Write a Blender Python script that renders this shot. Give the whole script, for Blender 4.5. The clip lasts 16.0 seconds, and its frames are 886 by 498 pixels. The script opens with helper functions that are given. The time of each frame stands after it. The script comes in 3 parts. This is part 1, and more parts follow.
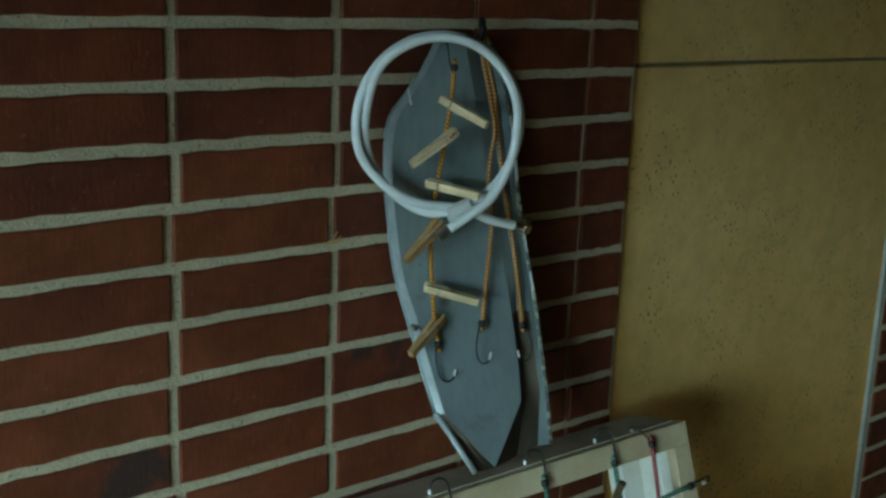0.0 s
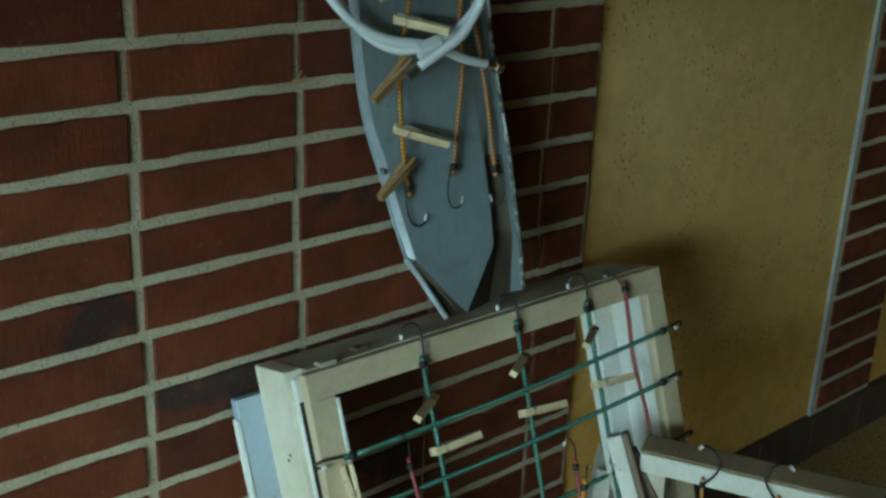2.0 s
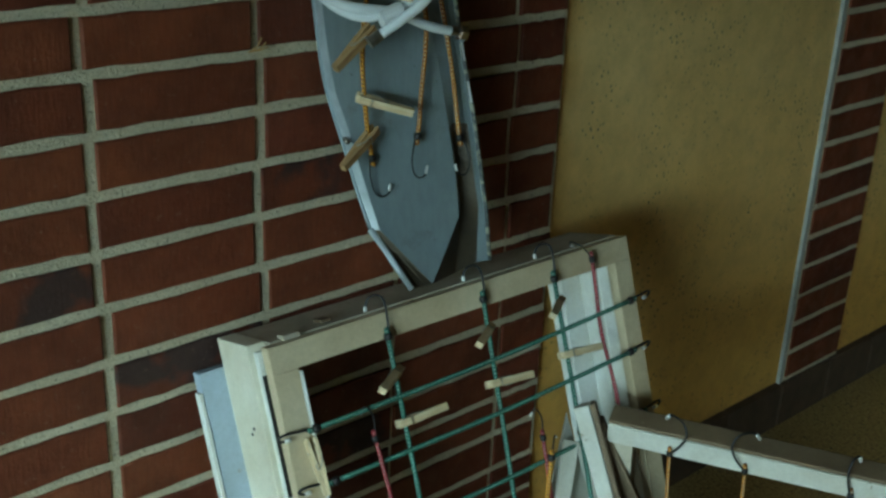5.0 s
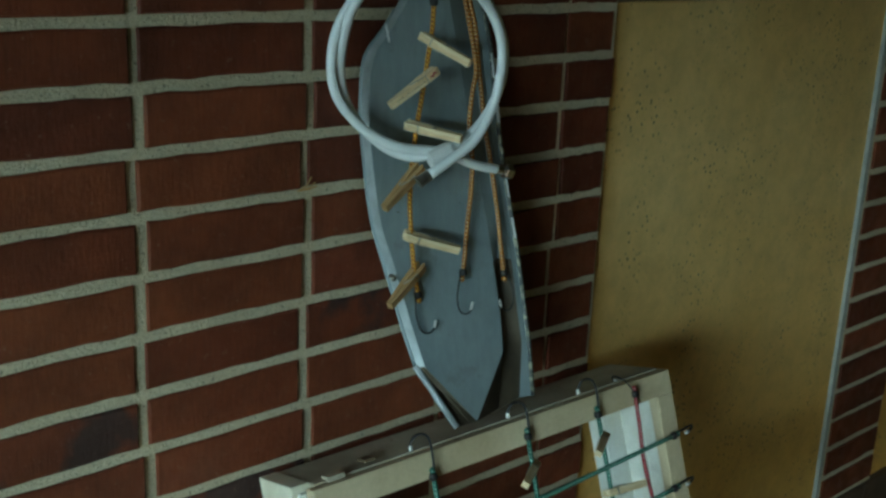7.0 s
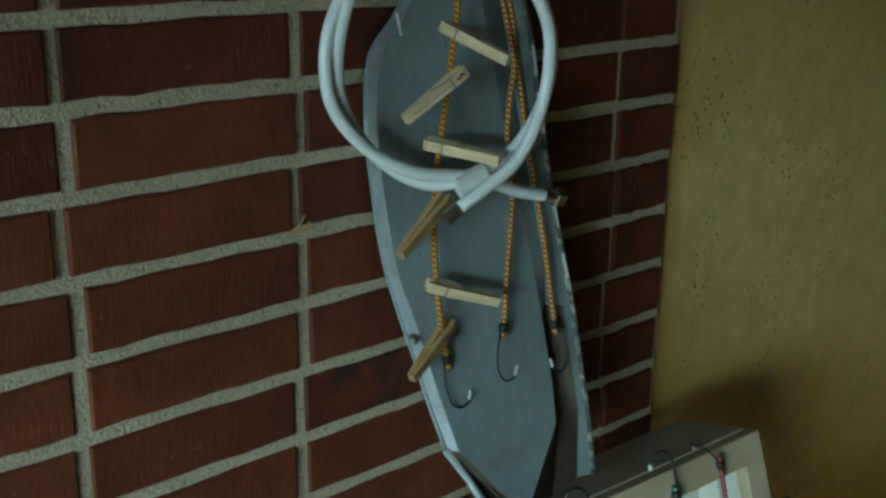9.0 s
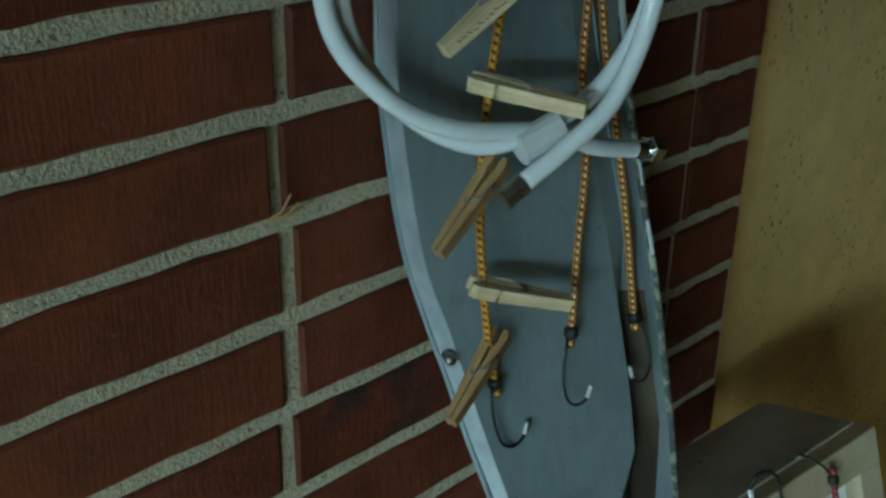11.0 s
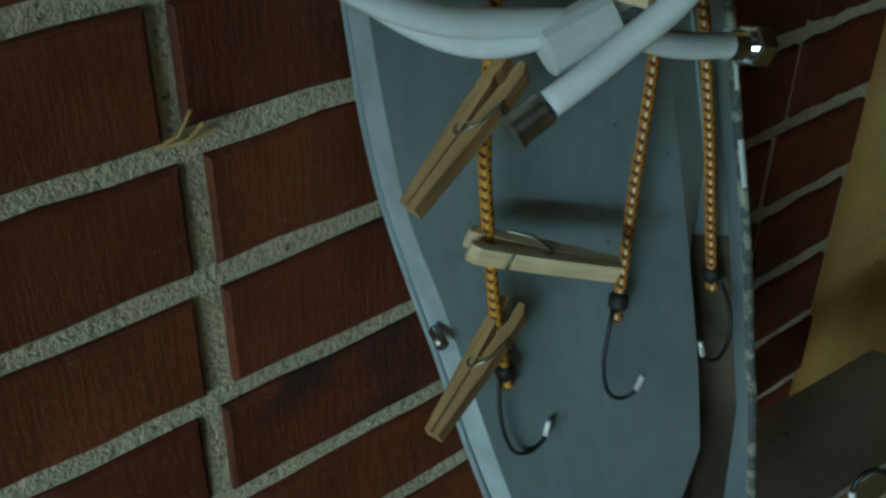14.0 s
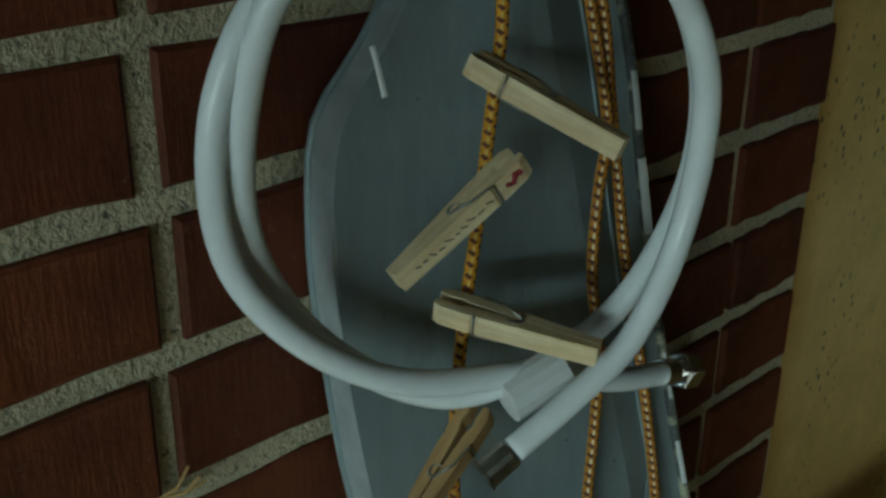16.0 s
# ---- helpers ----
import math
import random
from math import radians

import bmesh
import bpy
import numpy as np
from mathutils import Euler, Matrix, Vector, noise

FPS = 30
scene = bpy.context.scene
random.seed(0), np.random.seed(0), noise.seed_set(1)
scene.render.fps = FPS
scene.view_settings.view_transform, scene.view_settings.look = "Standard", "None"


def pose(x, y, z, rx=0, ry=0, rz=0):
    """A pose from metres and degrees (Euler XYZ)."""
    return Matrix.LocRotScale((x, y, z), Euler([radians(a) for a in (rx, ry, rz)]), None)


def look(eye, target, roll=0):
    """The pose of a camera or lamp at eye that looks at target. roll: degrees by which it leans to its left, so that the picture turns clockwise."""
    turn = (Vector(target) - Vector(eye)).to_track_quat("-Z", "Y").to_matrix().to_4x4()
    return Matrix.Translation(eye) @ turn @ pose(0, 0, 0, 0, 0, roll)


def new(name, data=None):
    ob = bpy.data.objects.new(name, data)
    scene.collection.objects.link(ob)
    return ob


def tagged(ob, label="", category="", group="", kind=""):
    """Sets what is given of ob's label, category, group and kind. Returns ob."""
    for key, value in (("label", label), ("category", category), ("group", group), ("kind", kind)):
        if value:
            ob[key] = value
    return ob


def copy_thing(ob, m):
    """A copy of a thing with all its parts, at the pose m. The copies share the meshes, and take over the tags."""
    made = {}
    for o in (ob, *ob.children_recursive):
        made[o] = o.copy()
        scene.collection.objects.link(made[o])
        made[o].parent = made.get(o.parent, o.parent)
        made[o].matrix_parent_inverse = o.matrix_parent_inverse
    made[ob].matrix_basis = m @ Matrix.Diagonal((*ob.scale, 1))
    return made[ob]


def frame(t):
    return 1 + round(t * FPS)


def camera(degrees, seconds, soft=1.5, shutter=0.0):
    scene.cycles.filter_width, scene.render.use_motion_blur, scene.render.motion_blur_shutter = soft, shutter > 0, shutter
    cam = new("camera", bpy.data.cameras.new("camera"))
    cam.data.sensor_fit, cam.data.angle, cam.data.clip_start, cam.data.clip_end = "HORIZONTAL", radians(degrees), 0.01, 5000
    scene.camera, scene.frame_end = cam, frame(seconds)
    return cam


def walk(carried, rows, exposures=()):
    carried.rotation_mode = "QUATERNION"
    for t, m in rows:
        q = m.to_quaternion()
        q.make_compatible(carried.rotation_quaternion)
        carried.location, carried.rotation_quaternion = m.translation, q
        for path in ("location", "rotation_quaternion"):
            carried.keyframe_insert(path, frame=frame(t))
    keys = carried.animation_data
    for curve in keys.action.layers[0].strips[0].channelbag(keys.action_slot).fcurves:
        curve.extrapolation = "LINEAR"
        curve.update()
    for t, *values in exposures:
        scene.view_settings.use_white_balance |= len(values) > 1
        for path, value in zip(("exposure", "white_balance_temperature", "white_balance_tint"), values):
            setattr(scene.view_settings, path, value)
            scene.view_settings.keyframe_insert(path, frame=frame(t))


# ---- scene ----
cam = camera(43.3, 16.0, soft=2.7)
PATH = [
    (0, (0.477, 0.075, 1.314), (1.71, 1.579, 0.847), 2.1),
    (0.5, (0.479, 0.081, 1.293), (1.723, 1.561, 0.782), 1.8),
    (1, (0.484, 0.088, 1.284), (1.723, 1.55, 0.712), 1.9),
    (1.5, (0.491, 0.096, 1.288), (1.721, 1.533, 0.638), 2.4),
    (2, (0.498, 0.099, 1.276), (1.733, 1.509, 0.58), 2.3),
    (2.5, (0.504, 0.105, 1.27), (1.744, 1.489, 0.532), 2.3),
    (3, (0.51, 0.098, 1.256), (1.763, 1.462, 0.502), 1.9),
    (3.2, (0.511, 0.102, 1.262), (1.77, 1.451, 0.492), 2.2),
    (5.3, (0.519, 0.102, 1.274), (1.775, 1.475, 0.542), 2.6),
    (5.5, (0.511, 0.115, 1.276), (1.777, 1.491, 0.565), 2.9),
    (6, (0.514, 0.112, 1.279), (1.774, 1.526, 0.636), 2.5),
    (6.5, (0.505, 0.124, 1.288), (1.767, 1.553, 0.683), 2.1),
    (7, (0.493, 0.151, 1.306), (1.779, 1.573, 0.735), 2.5),
    (7.5, (0.481, 0.167, 1.282), (1.784, 1.597, 0.775), 0.9),
    (8, (0.523, 0.213, 1.291), (1.796, 1.657, 0.75), 1.1),
    (8.2, (0.557, 0.242, 1.276), (1.812, 1.708, 0.752), 1.1),
    (10.3, (0.793, 0.634, 1.292), (2.088, 1.929, 0.488), 0.4),
    (10.5, (0.797, 0.655, 1.274), (2.101, 1.934, 0.46), 0.7),
    (11, (0.863, 0.696, 1.263), (2.131, 1.986, 0.409), 0.9),
    (11.5, (0.956, 0.741, 1.247), (2.124, 2.06, 0.3), 1.9),
    (12, (1.027, 0.767, 1.236), (2.094, 2.11, 0.207), 2.6),
    (12.5, (1.07, 0.775, 1.224), (2.011, 2.153, 0.121), 0.8),
    (13, (1.08, 0.783, 1.21), (2.011, 2.131, 0.063), 0.7),
    (13.5, (1.074, 0.8, 1.208), (2.03, 2.136, 0.067), 1.0),
    (14, (1.054, 0.834, 1.211), (2.109, 2.101, 0.079), 0.8),
    (14.5, (1.034, 0.861, 1.228), (2.2, 2.07, 0.142), 1.5),
    (15, (1.031, 0.861, 1.249), (2.256, 2.096, 0.262), 0.7),
    (15.5, (1.028, 0.843, 1.269), (2.286, 2.129, 0.395), 0.4),
    (16, (1.026, 0.833, 1.286), (2.299, 2.149, 0.482), 0.5),
]
EXPOSURES = [(0.0, 0.0, 6300, 10), (8.0, 0.0, 6400, 10), (10.5, -0.05, 6200, 10), (12.5, -0.2, 6050, 10), (13.5, -0.22, 6100, 10), (14.5, -0.28, 6500, 10), (15.0, -0.33, 6750, 11), (16.0, -0.43, 7000, 12)]
walk(cam, [(t, look(eye, target, roll)) for t, eye, target, roll in PATH], EXPOSURES)

# ---- light ----
world = bpy.data.worlds.new("world")
scene.world = world
world.use_nodes = True
wn = world.node_tree.nodes
sky = wn.new("ShaderNodeTexSky")
sky.sky_type, sky.sun_disc, sky.sun_elevation, sky.sun_rotation = "NISHITA", False, radians(35), radians(-80)
wn["Background"].inputs["Strength"].default_value = 0.08
world.node_tree.links.new(sky.outputs[0], wn["Background"].inputs["Color"])

# sky light that falls in through the window of the west wall
WINDOW_X, WINDOW_Y, WINDOW_Z = -1.2, (-1.6, 0.9), (0.30, 1.50)
daylight = bpy.data.lights.new("daylight", "AREA")
daylight.shape, daylight.size, daylight.size_y = "RECTANGLE", 2.9, 1.6
daylight.energy, daylight.color = 300.0, (0.65, 1.0, 1.06)
lamp = new("daylight", daylight)
lamp.matrix_world = look((-5.0, -1.62, 2.2), (1.5, 0.95, 0.9))


# ---- materials ----
def material(name, rough=0.6, metal=0.0):
    m = bpy.data.materials.new(name)
    m.use_nodes = True
    b = m.node_tree.nodes["Principled BSDF"]
    b.inputs["Roughness"].default_value, b.inputs["Metallic"].default_value = rough, metal
    return m, m.node_tree, b


def node(tree, kind, **values):
    n = tree.nodes.new(kind)
    for k, v in values.items():
        n.inputs[k.replace("_", " ")].default_value = v
    return n


def coords(tree, scale=(1, 1, 1), which="Object"):
    c, m = tree.nodes.new("ShaderNodeTexCoord"), tree.nodes.new("ShaderNodeMapping")
    m.inputs["Scale"].default_value = scale
    tree.links.new(c.outputs[which], m.inputs["Vector"])
    return m.outputs["Vector"]


def world_coords(tree, scale=(1, 1, 1)):
    c, m = tree.nodes.new("ShaderNodeNewGeometry"), tree.nodes.new("ShaderNodeMapping")
    m.inputs["Scale"].default_value = scale
    tree.links.new(c.outputs["Position"], m.inputs["Vector"])
    return m.outputs["Vector"]


def noise_tex(tree, vec, scale, detail=4.0, rough=0.6):
    n = node(tree, "ShaderNodeTexNoise", Scale=scale, Detail=detail, Roughness=rough)
    tree.links.new(vec, n.inputs["Vector"])
    return n.outputs["Fac"]


def ramp(tree, fac, stops):
    r = tree.nodes.new("ShaderNodeValToRGB")
    e = r.color_ramp.elements
    while len(e) < len(stops):
        e.new(0.5)
    for el, (p, c) in zip(e, stops):
        el.position, el.color = p, (*(c if isinstance(c, tuple) else (c, c, c)), 1)
    tree.links.new(fac, r.inputs["Fac"])
    return r.outputs["Color"]


def mix(tree, fac, a, b, how="MIX"):
    m = tree.nodes.new("ShaderNodeMixRGB")
    m.blend_type = how
    for k, v in (("Fac", fac), ("Color1", a), ("Color2", b)):
        if isinstance(v, (int, float)):
            m.inputs[k].default_value = v
        elif isinstance(v, tuple):
            m.inputs[k].default_value = (*v, 1)
        else:
            tree.links.new(v, m.inputs[k])
    return m.outputs["Color"]


def bump(tree, b, height, strength, distance):
    n = node(tree, "ShaderNodeBump", Strength=strength, Distance=distance)
    tree.links.new(height, n.inputs["Height"])
    tree.links.new(n.outputs["Normal"], b.inputs["Normal"])


def brick_material(burnt=False):
    m, t, b = material("brick", 0.72)
    v = world_coords(t)
    info = t.nodes.new("ShaderNodeObjectInfo")
    tone = ramp(t, info.outputs["Random"], [(0.0, (0.118, 0.026, 0.011)), (0.35, (0.165, 0.037, 0.0135)), (0.7, (0.195, 0.048, 0.017)), (1.0, (0.142, 0.031, 0.014))])
    blotch = ramp(t, noise_tex(t, v, 9, 5), [(0.35, 0.55), (0.62, 1.15)])
    c = mix(t, 0.8, tone, blotch, "MULTIPLY")
    drag = noise_tex(t, world_coords(t, (330, 330, 34)), 1.0, 4)
    c = mix(t, 0.25, c, ramp(t, drag, [(0.34, 0.55), (0.6, 1.2)]), "MULTIPLY")
    if burnt:
        c = mix(t, ramp(t, noise_tex(t, v, 17, 3, 0.5), [(0.50, 0.0), (0.62, 0.85)]), c, (0.034, 0.022, 0.020))
    pale = ramp(t, noise_tex(t, v, 85, 6, 0.75), [(0.60, 0.0), (0.74, 0.55)])
    c = mix(t, pale, c, (0.30, 0.19, 0.15))
    t.links.new(c, b.inputs["Base Color"])
    bump(t, b, mix(t, 0.62, drag, noise_tex(t, v, 110, 5)), 0.7, 0.0025)
    b.inputs["Specular IOR Level"].default_value = 0.35
    t.links.new(ramp(t, noise_tex(t, v, 30, 4), [(0.35, 0.52), (0.65, 0.78)]), b.inputs["Roughness"])
    return m


def mortar_material():
    m, t, b = material("mortar", 0.95)
    v = world_coords(t)
    grain = noise_tex(t, v, 340, 3, 0.6)
    c = mix(t, noise_tex(t, v, 14, 3), (0.47, 0.40, 0.27), (0.68, 0.59, 0.41))
    c = mix(t, 0.85, c, ramp(t, grain, [(0.30, 0.66), (0.44, 0.95), (0.68, 1.10)]), "MULTIPLY")
    holes = ramp(t, noise_tex(t, v, 210, 2, 0.5), [(0.30, 0.75), (0.37, 0.0)])
    c = mix(t, holes, c, (0.13, 0.11, 0.085))
    t.links.new(c, b.inputs["Base Color"])
    bump(t, b, mix(t, 0.3, grain, noise_tex(t, v, 120, 3)), 0.8, 0.0055)
    return m


def plaster_material():
    m, t, b = material("ochre_plaster", 0.75)
    v = world_coords(t)
    c = mix(t, noise_tex(t, v, 6, 6), (0.77, 0.49, 0.175), (0.86, 0.585, 0.24))
    c = mix(t, ramp(t, noise_tex(t, v, 2.2, 4), [(0.40, 0.0), (0.70, 0.6)]), c, (0.66, 0.39, 0.105))
    # an older orange coat shows along the pillar's brick side; colour turns more orange towards the foot
    sep = t.nodes.new("ShaderNodeSeparateXYZ")
    warp = t.nodes.new("ShaderNodeVectorMath")
    warp.operation = "ADD"
    t.links.new(v, warp.inputs[0])
    n = node(t, "ShaderNodeTexNoise", Scale=14.0, Detail=4.0)
    t.links.new(v, n.inputs["Vector"])
    scale = t.nodes.new("ShaderNodeVectorMath")
    scale.operation = "SCALE"
    scale.inputs["Scale"].default_value = 0.05
    t.links.new(n.outputs["Color"], scale.inputs[0])
    t.links.new(scale.outputs[0], warp.inputs[1])
    t.links.new(warp.outputs[0], sep.inputs[0])
    edge = node(t, "ShaderNodeMapRange", From_Min=1.788, From_Max=1.835, To_Min=0.85, To_Max=0.0)
    t.links.new(sep.outputs["X"], edge.inputs["Value"])
    low = node(t, "ShaderNodeMapRange", From_Min=0.30, From_Max=0.90, To_Min=0.85, To_Max=0.0)
    t.links.new(sep.outputs["Z"], low.inputs["Value"])
    c = mix(t, edge.outputs[0], c, (0.56, 0.27, 0.045))
    c = mix(t, low.outputs[0], c, (0.68, 0.34, 0.06))
    c = mix(t, 0.5, c, ramp(t, noise_tex(t, v, 26, 5, 0.7), [(0.34, 0.72), (0.62, 1.08)]), "MULTIPLY")
    pits = None
    for scale_, size, seed in ((105.0, 0.31, 0.0), (60.0, 0.19, 3.7)):
        vor = node(t, "ShaderNodeTexVoronoi", Scale=scale_)
        off = t.nodes.new("ShaderNodeVectorMath")
        off.operation = "ADD"
        off.inputs[1].default_value = (seed, seed, seed)
        t.links.new(world_coords(t, (1, 1, 0.7)), off.inputs[0])
        t.links.new(off.outputs[0], vor.inputs["Vector"])
        ragged = mix(t, 0.18, vor.outputs["Distance"], noise_tex(t, v, 260, 3))
        spots = ramp(t, ragged, [(size * 0.6, 1.0), (size, 0.0)])
        where = ramp(t, noise_tex(t, off.outputs[0], 9.0, 4), [(0.46, 0.0), (0.60, 0.9)])
        spot = mix(t, 1.0, spots, where, "MULTIPLY")
        pits = spot if pits is None else mix(t, 1.0, pits, spot, "LIGHTEN")
    c = mix(t, pits, c, (0.05, 0.035, 0.018))
    t.links.new(c, b.inputs["Base Color"])
    bump(t, b, mix(t, 0.6, noise_tex(t, v, 50, 6), pits), 0.35, 0.003)
    return m


def terrazzo_material():
    m, t, b = material("terrazzo", 0.5)
    v = world_coords(t)
    c = ramp(t, noise_tex(t, v, 150, 3, 0.55), [(0.36, (0.20, 0.115, 0.035)), (0.50, (0.33, 0.205, 0.065)), (0.64, (0.44, 0.29, 0.11))])
    for scale, size, tone in ((60.0, 0.30, (0.035, 0.022, 0.012)), (95.0, 0.24, (0.60, 0.46, 0.24))):
        vor = node(t, "ShaderNodeTexVoronoi", Scale=scale)
        t.links.new(v, vor.inputs["Vector"])
        ragged = mix(t, 0.25, vor.outputs["Distance"], noise_tex(t, v, 220, 3))
        chip = mix(t, 1.0, ramp(t, ragged, [(size * 0.8, 1.0), (size, 0.0)]), ramp(t, noise_tex(t, v, 38, 2), [(0.48, 0.0), (0.54, 1.0)]), "MULTIPLY")
        c = mix(t, chip, c, tone)
    c = mix(t, 0.6, c, ramp(t, noise_tex(t, v, 4, 5), [(0.3, 0.7), (0.7, 1.1)]), "MULTIPLY")
    t.links.new(c, b.inputs["Base Color"])
    return m


def paint_material(name, colour, dirt, under, wear=0.66, rough=0.55):
    """Old brushed paint over wood: grain, grime and bare chips."""
    m, t, b = material(name, rough)
    v = world_coords(t)
    c = mix(t, ramp(t, noise_tex(t, v, 11, 6), [(0.35, 0.0), (0.75, 1.0)]), colour, dirt)
    fine = noise_tex(t, v, 180, 4)
    c = mix(t, 0.25, c, ramp(t, fine, [(0.3, 0.6), (0.7, 1.1)]), "MULTIPLY")
    chips = ramp(t, noise_tex(t, v, 38, 6, 0.65), [(wear, 0.0), (wear + 0.03, 1.0)])
    c = mix(t, chips, c, under)
    t.links.new(c, b.inputs["Base Color"])
    bump(t, b, mix(t, 0.5, fine, chips), 0.3, 0.0015)
    return m


def wood_material(name, light, dark, scale=1.0, rough=0.7):
    m, t, b = material(name, rough)
    info = t.nodes.new("ShaderNodeObjectInfo")
    v = coords(t, (12 * scale, 240 * scale, 240 * scale))
    g = noise_tex(t, v, 1.0, 5)
    c = mix(t, ramp(t, g, [(0.35, 0.0), (0.65, 1.0)]), light, dark)
    c = mix(t, 0.5, c, ramp(t, info.outputs["Random"], [(0.0, 0.72), (1.0, 1.12)]), "MULTIPLY")
    c = mix(t, 0.35, c, ramp(t, noise_tex(t, coords(t), 60, 4), [(0.35, 0.6), (0.6, 1.0)]), "MULTIPLY")
    t.links.new(c, b.inputs["Base Color"])
    bump(t, b, g, 0.25, 0.0008)
    return m


def sheet_metal_material():
    m, t, b = material("grey_sheet_metal", 0.48, 0.35)
    v = world_coords(t)
    c = mix(t, ramp(t, noise_tex(t, v, 7, 5), [(0.3, 0.0), (0.7, 1.0)]), (0.235, 0.295, 0.31), (0.325, 0.395, 0.41))
    scratches = noise_tex(t, world_coords(t, (20, 20, 3)), 6.0, 6, 0.7)
    c = mix(t, 0.3, c, ramp(t, scratches, [(0.3, 0.6), (0.7, 1.15)]), "MULTIPLY")
    stain = ramp(t, noise_tex(t, v, 16, 5, 0.6), [(0.62, 0.0), (0.74, 0.55)])
    c = mix(t, stain, c, (0.13, 0.105, 0.07))
    specks = ramp(t, noise_tex(t, v, 160, 2), [(0.74, 0.0), (0.78, 0.8)])
    c = mix(t, specks, c, (0.08, 0.07, 0.06))
    t.links.new(c, b.inputs["Base Color"])
    r = ramp(t, noise_tex(t, v, 22, 4), [(0.3, 0.38), (0.7, 0.6)])
    t.links.new(r, b.inputs["Roughness"])
    bump(t, b, noise_tex(t, v, 9, 3), 0.25, 0.006)
    return m


def mottled_rim_material():
    m, t, b = material("chipped_rim_paint", 0.6, 0.2)
    v = world_coords(t)
    chips = ramp(t, noise_tex(t, v, 95, 4, 0.6), [(0.46, (0.09, 0.10, 0.10)), (0.52, (0.20, 0.21, 0.17)), (0.60, (0.42, 0.41, 0.30))])
    t.links.new(chips, b.inputs["Base Color"])
    return m


def braid_material(name, base, second, fleck):
    """Woven cord sleeve: u runs round the cord, v along it in metres."""
    m, t, b = material(name, 0.7)
    uv = t.nodes.new("ShaderNodeUVMap")
    sep = t.nodes.new("ShaderNodeSeparateXYZ")
    t.links.new(uv.outputs[0], sep.inputs[0])

    def math_node(op, a, c):
        n = t.nodes.new("ShaderNodeMath")
        n.operation = op
        for k, x in enumerate((a, c)):
            if isinstance(x, (int, float)):
                n.inputs[k].default_value = x
            else:
                t.links.new(x, n.inputs[k])
        return n.outputs[0]

    def band(su, sv, off):
        k = math_node("ADD", math_node("MULTIPLY", sep.outputs["X"], su), math_node("MULTIPLY", sep.outputs["Y"], sv))
        return math_node("FRACT", math_node("ADD", k, off), 0.0)

    a, c = band(2.0, 190.0, 0.0), band(-2.0, 190.0, 0.3)
    weave = math_node("MULTIPLY", math_node("LESS_THAN", a, 0.44), math_node("LESS_THAN", c, 0.68))
    flecks = math_node("MULTIPLY", math_node("LESS_THAN", band(4.0, 0.0, 0.1), 0.22), math_node("LESS_THAN", band(0.0, 190.0, 0.5), 0.45))
    col = mix(t, weave, base, second)
    col = mix(t, flecks, col, fleck)
    t.links.new(col, b.inputs["Base Color"])
    bump(t, b, math_node("ADD", a, c), 0.5, 0.0006)
    return m


def plain_material(name, colour, rough, metal=0.0, spread=0.15, scale=60):
    m, t, b = material(name, rough, metal)
    f = ramp(t, noise_tex(t, world_coords(t), scale, 4), [(0.3, 1 - spread), (0.7, 1 + spread)])
    t.links.new(mix(t, 1.0, colour, f, "MULTIPLY"), b.inputs["Base Color"])
    return m


BURNT = brick_material(True)
BRICK, MORTAR, PLASTER, TERRAZZO = brick_material(), mortar_material(), plaster_material(), terrazzo_material()
PALE = paint_material("pale_cream_paint", (0.74, 0.70, 0.57), (0.60, 0.53, 0.38), (0.30, 0.22, 0.13), 0.69)
CREAM = paint_material("old_cream_paint", (0.63, 0.515, 0.345), (0.45, 0.34, 0.20), (0.20, 0.14, 0.08), 0.68)
WHITE = paint_material("old_white_paint", (0.80, 0.81, 0.77), (0.66, 0.62, 0.50), (0.22, 0.16, 0.09), 0.70)
AGED = paint_material("aged_white_paint", (0.60, 0.59, 0.52), (0.46, 0.41, 0.31), (0.22, 0.16, 0.09), 0.66)
BARE = paint_material("grimy_bare_wood", (0.52, 0.46, 0.35), (0.33, 0.27, 0.19), (0.16, 0.12, 0.08), 0.66, 0.85)
DARKWOOD = paint_material("dark_brown_wood", (0.20, 0.135, 0.075), (0.12, 0.075, 0.04), (0.36, 0.28, 0.18), 0.72, 0.7)
PEGWOOD = wood_material("peg_wood", (0.84, 0.68, 0.44), (0.68, 0.48, 0.26))
METAL, RIM = sheet_metal_material(), mottled_rim_material()
FLANGE = plain_material("pale_grey_metal", (0.40, 0.45, 0.465), 0.42, 0.2, 0.2, 40)
# dark brown stands in for shade and reflections in the panel's lower folds
SHADE_METAL = plain_material("shade_toned_metal", (0.105, 0.080, 0.052), 0.6, 0.3, 0.3, 18)
HOSE = plain_material("white_plastic", (0.80, 0.84, 0.855), 0.24, 0.0, 0.05, 30)
TAPE = plain_material("white_tape", (0.66, 0.67, 0.66), 0.5, 0.0, 0.06)
CHROME = plain_material("chrome", (0.75, 0.75, 0.74), 0.12, 1.0, 0.1)
PEGDARK = wood_material("aged_peg_wood", (0.56, 0.35, 0.155), (0.38, 0.20, 0.075))
STEEL = plain_material("dull_steel", (0.40, 0.38, 0.33), 0.35, 1.0, 0.25)
WIRE = plain_material("black_coated_wire", (0.012, 0.012, 0.012), 0.4)
TIP = plain_material("bare_wire_tip", (0.75, 0.74, 0.70), 0.4, 0.3)
RUBBER = plain_material("black_rubber", (0.014, 0.013, 0.012), 0.55)
YELLOW = braid_material("yellow_braid", (0.66, 0.27, 0.015), (0.13, 0.026, 0.010), (0.66, 0.48, 0.12))
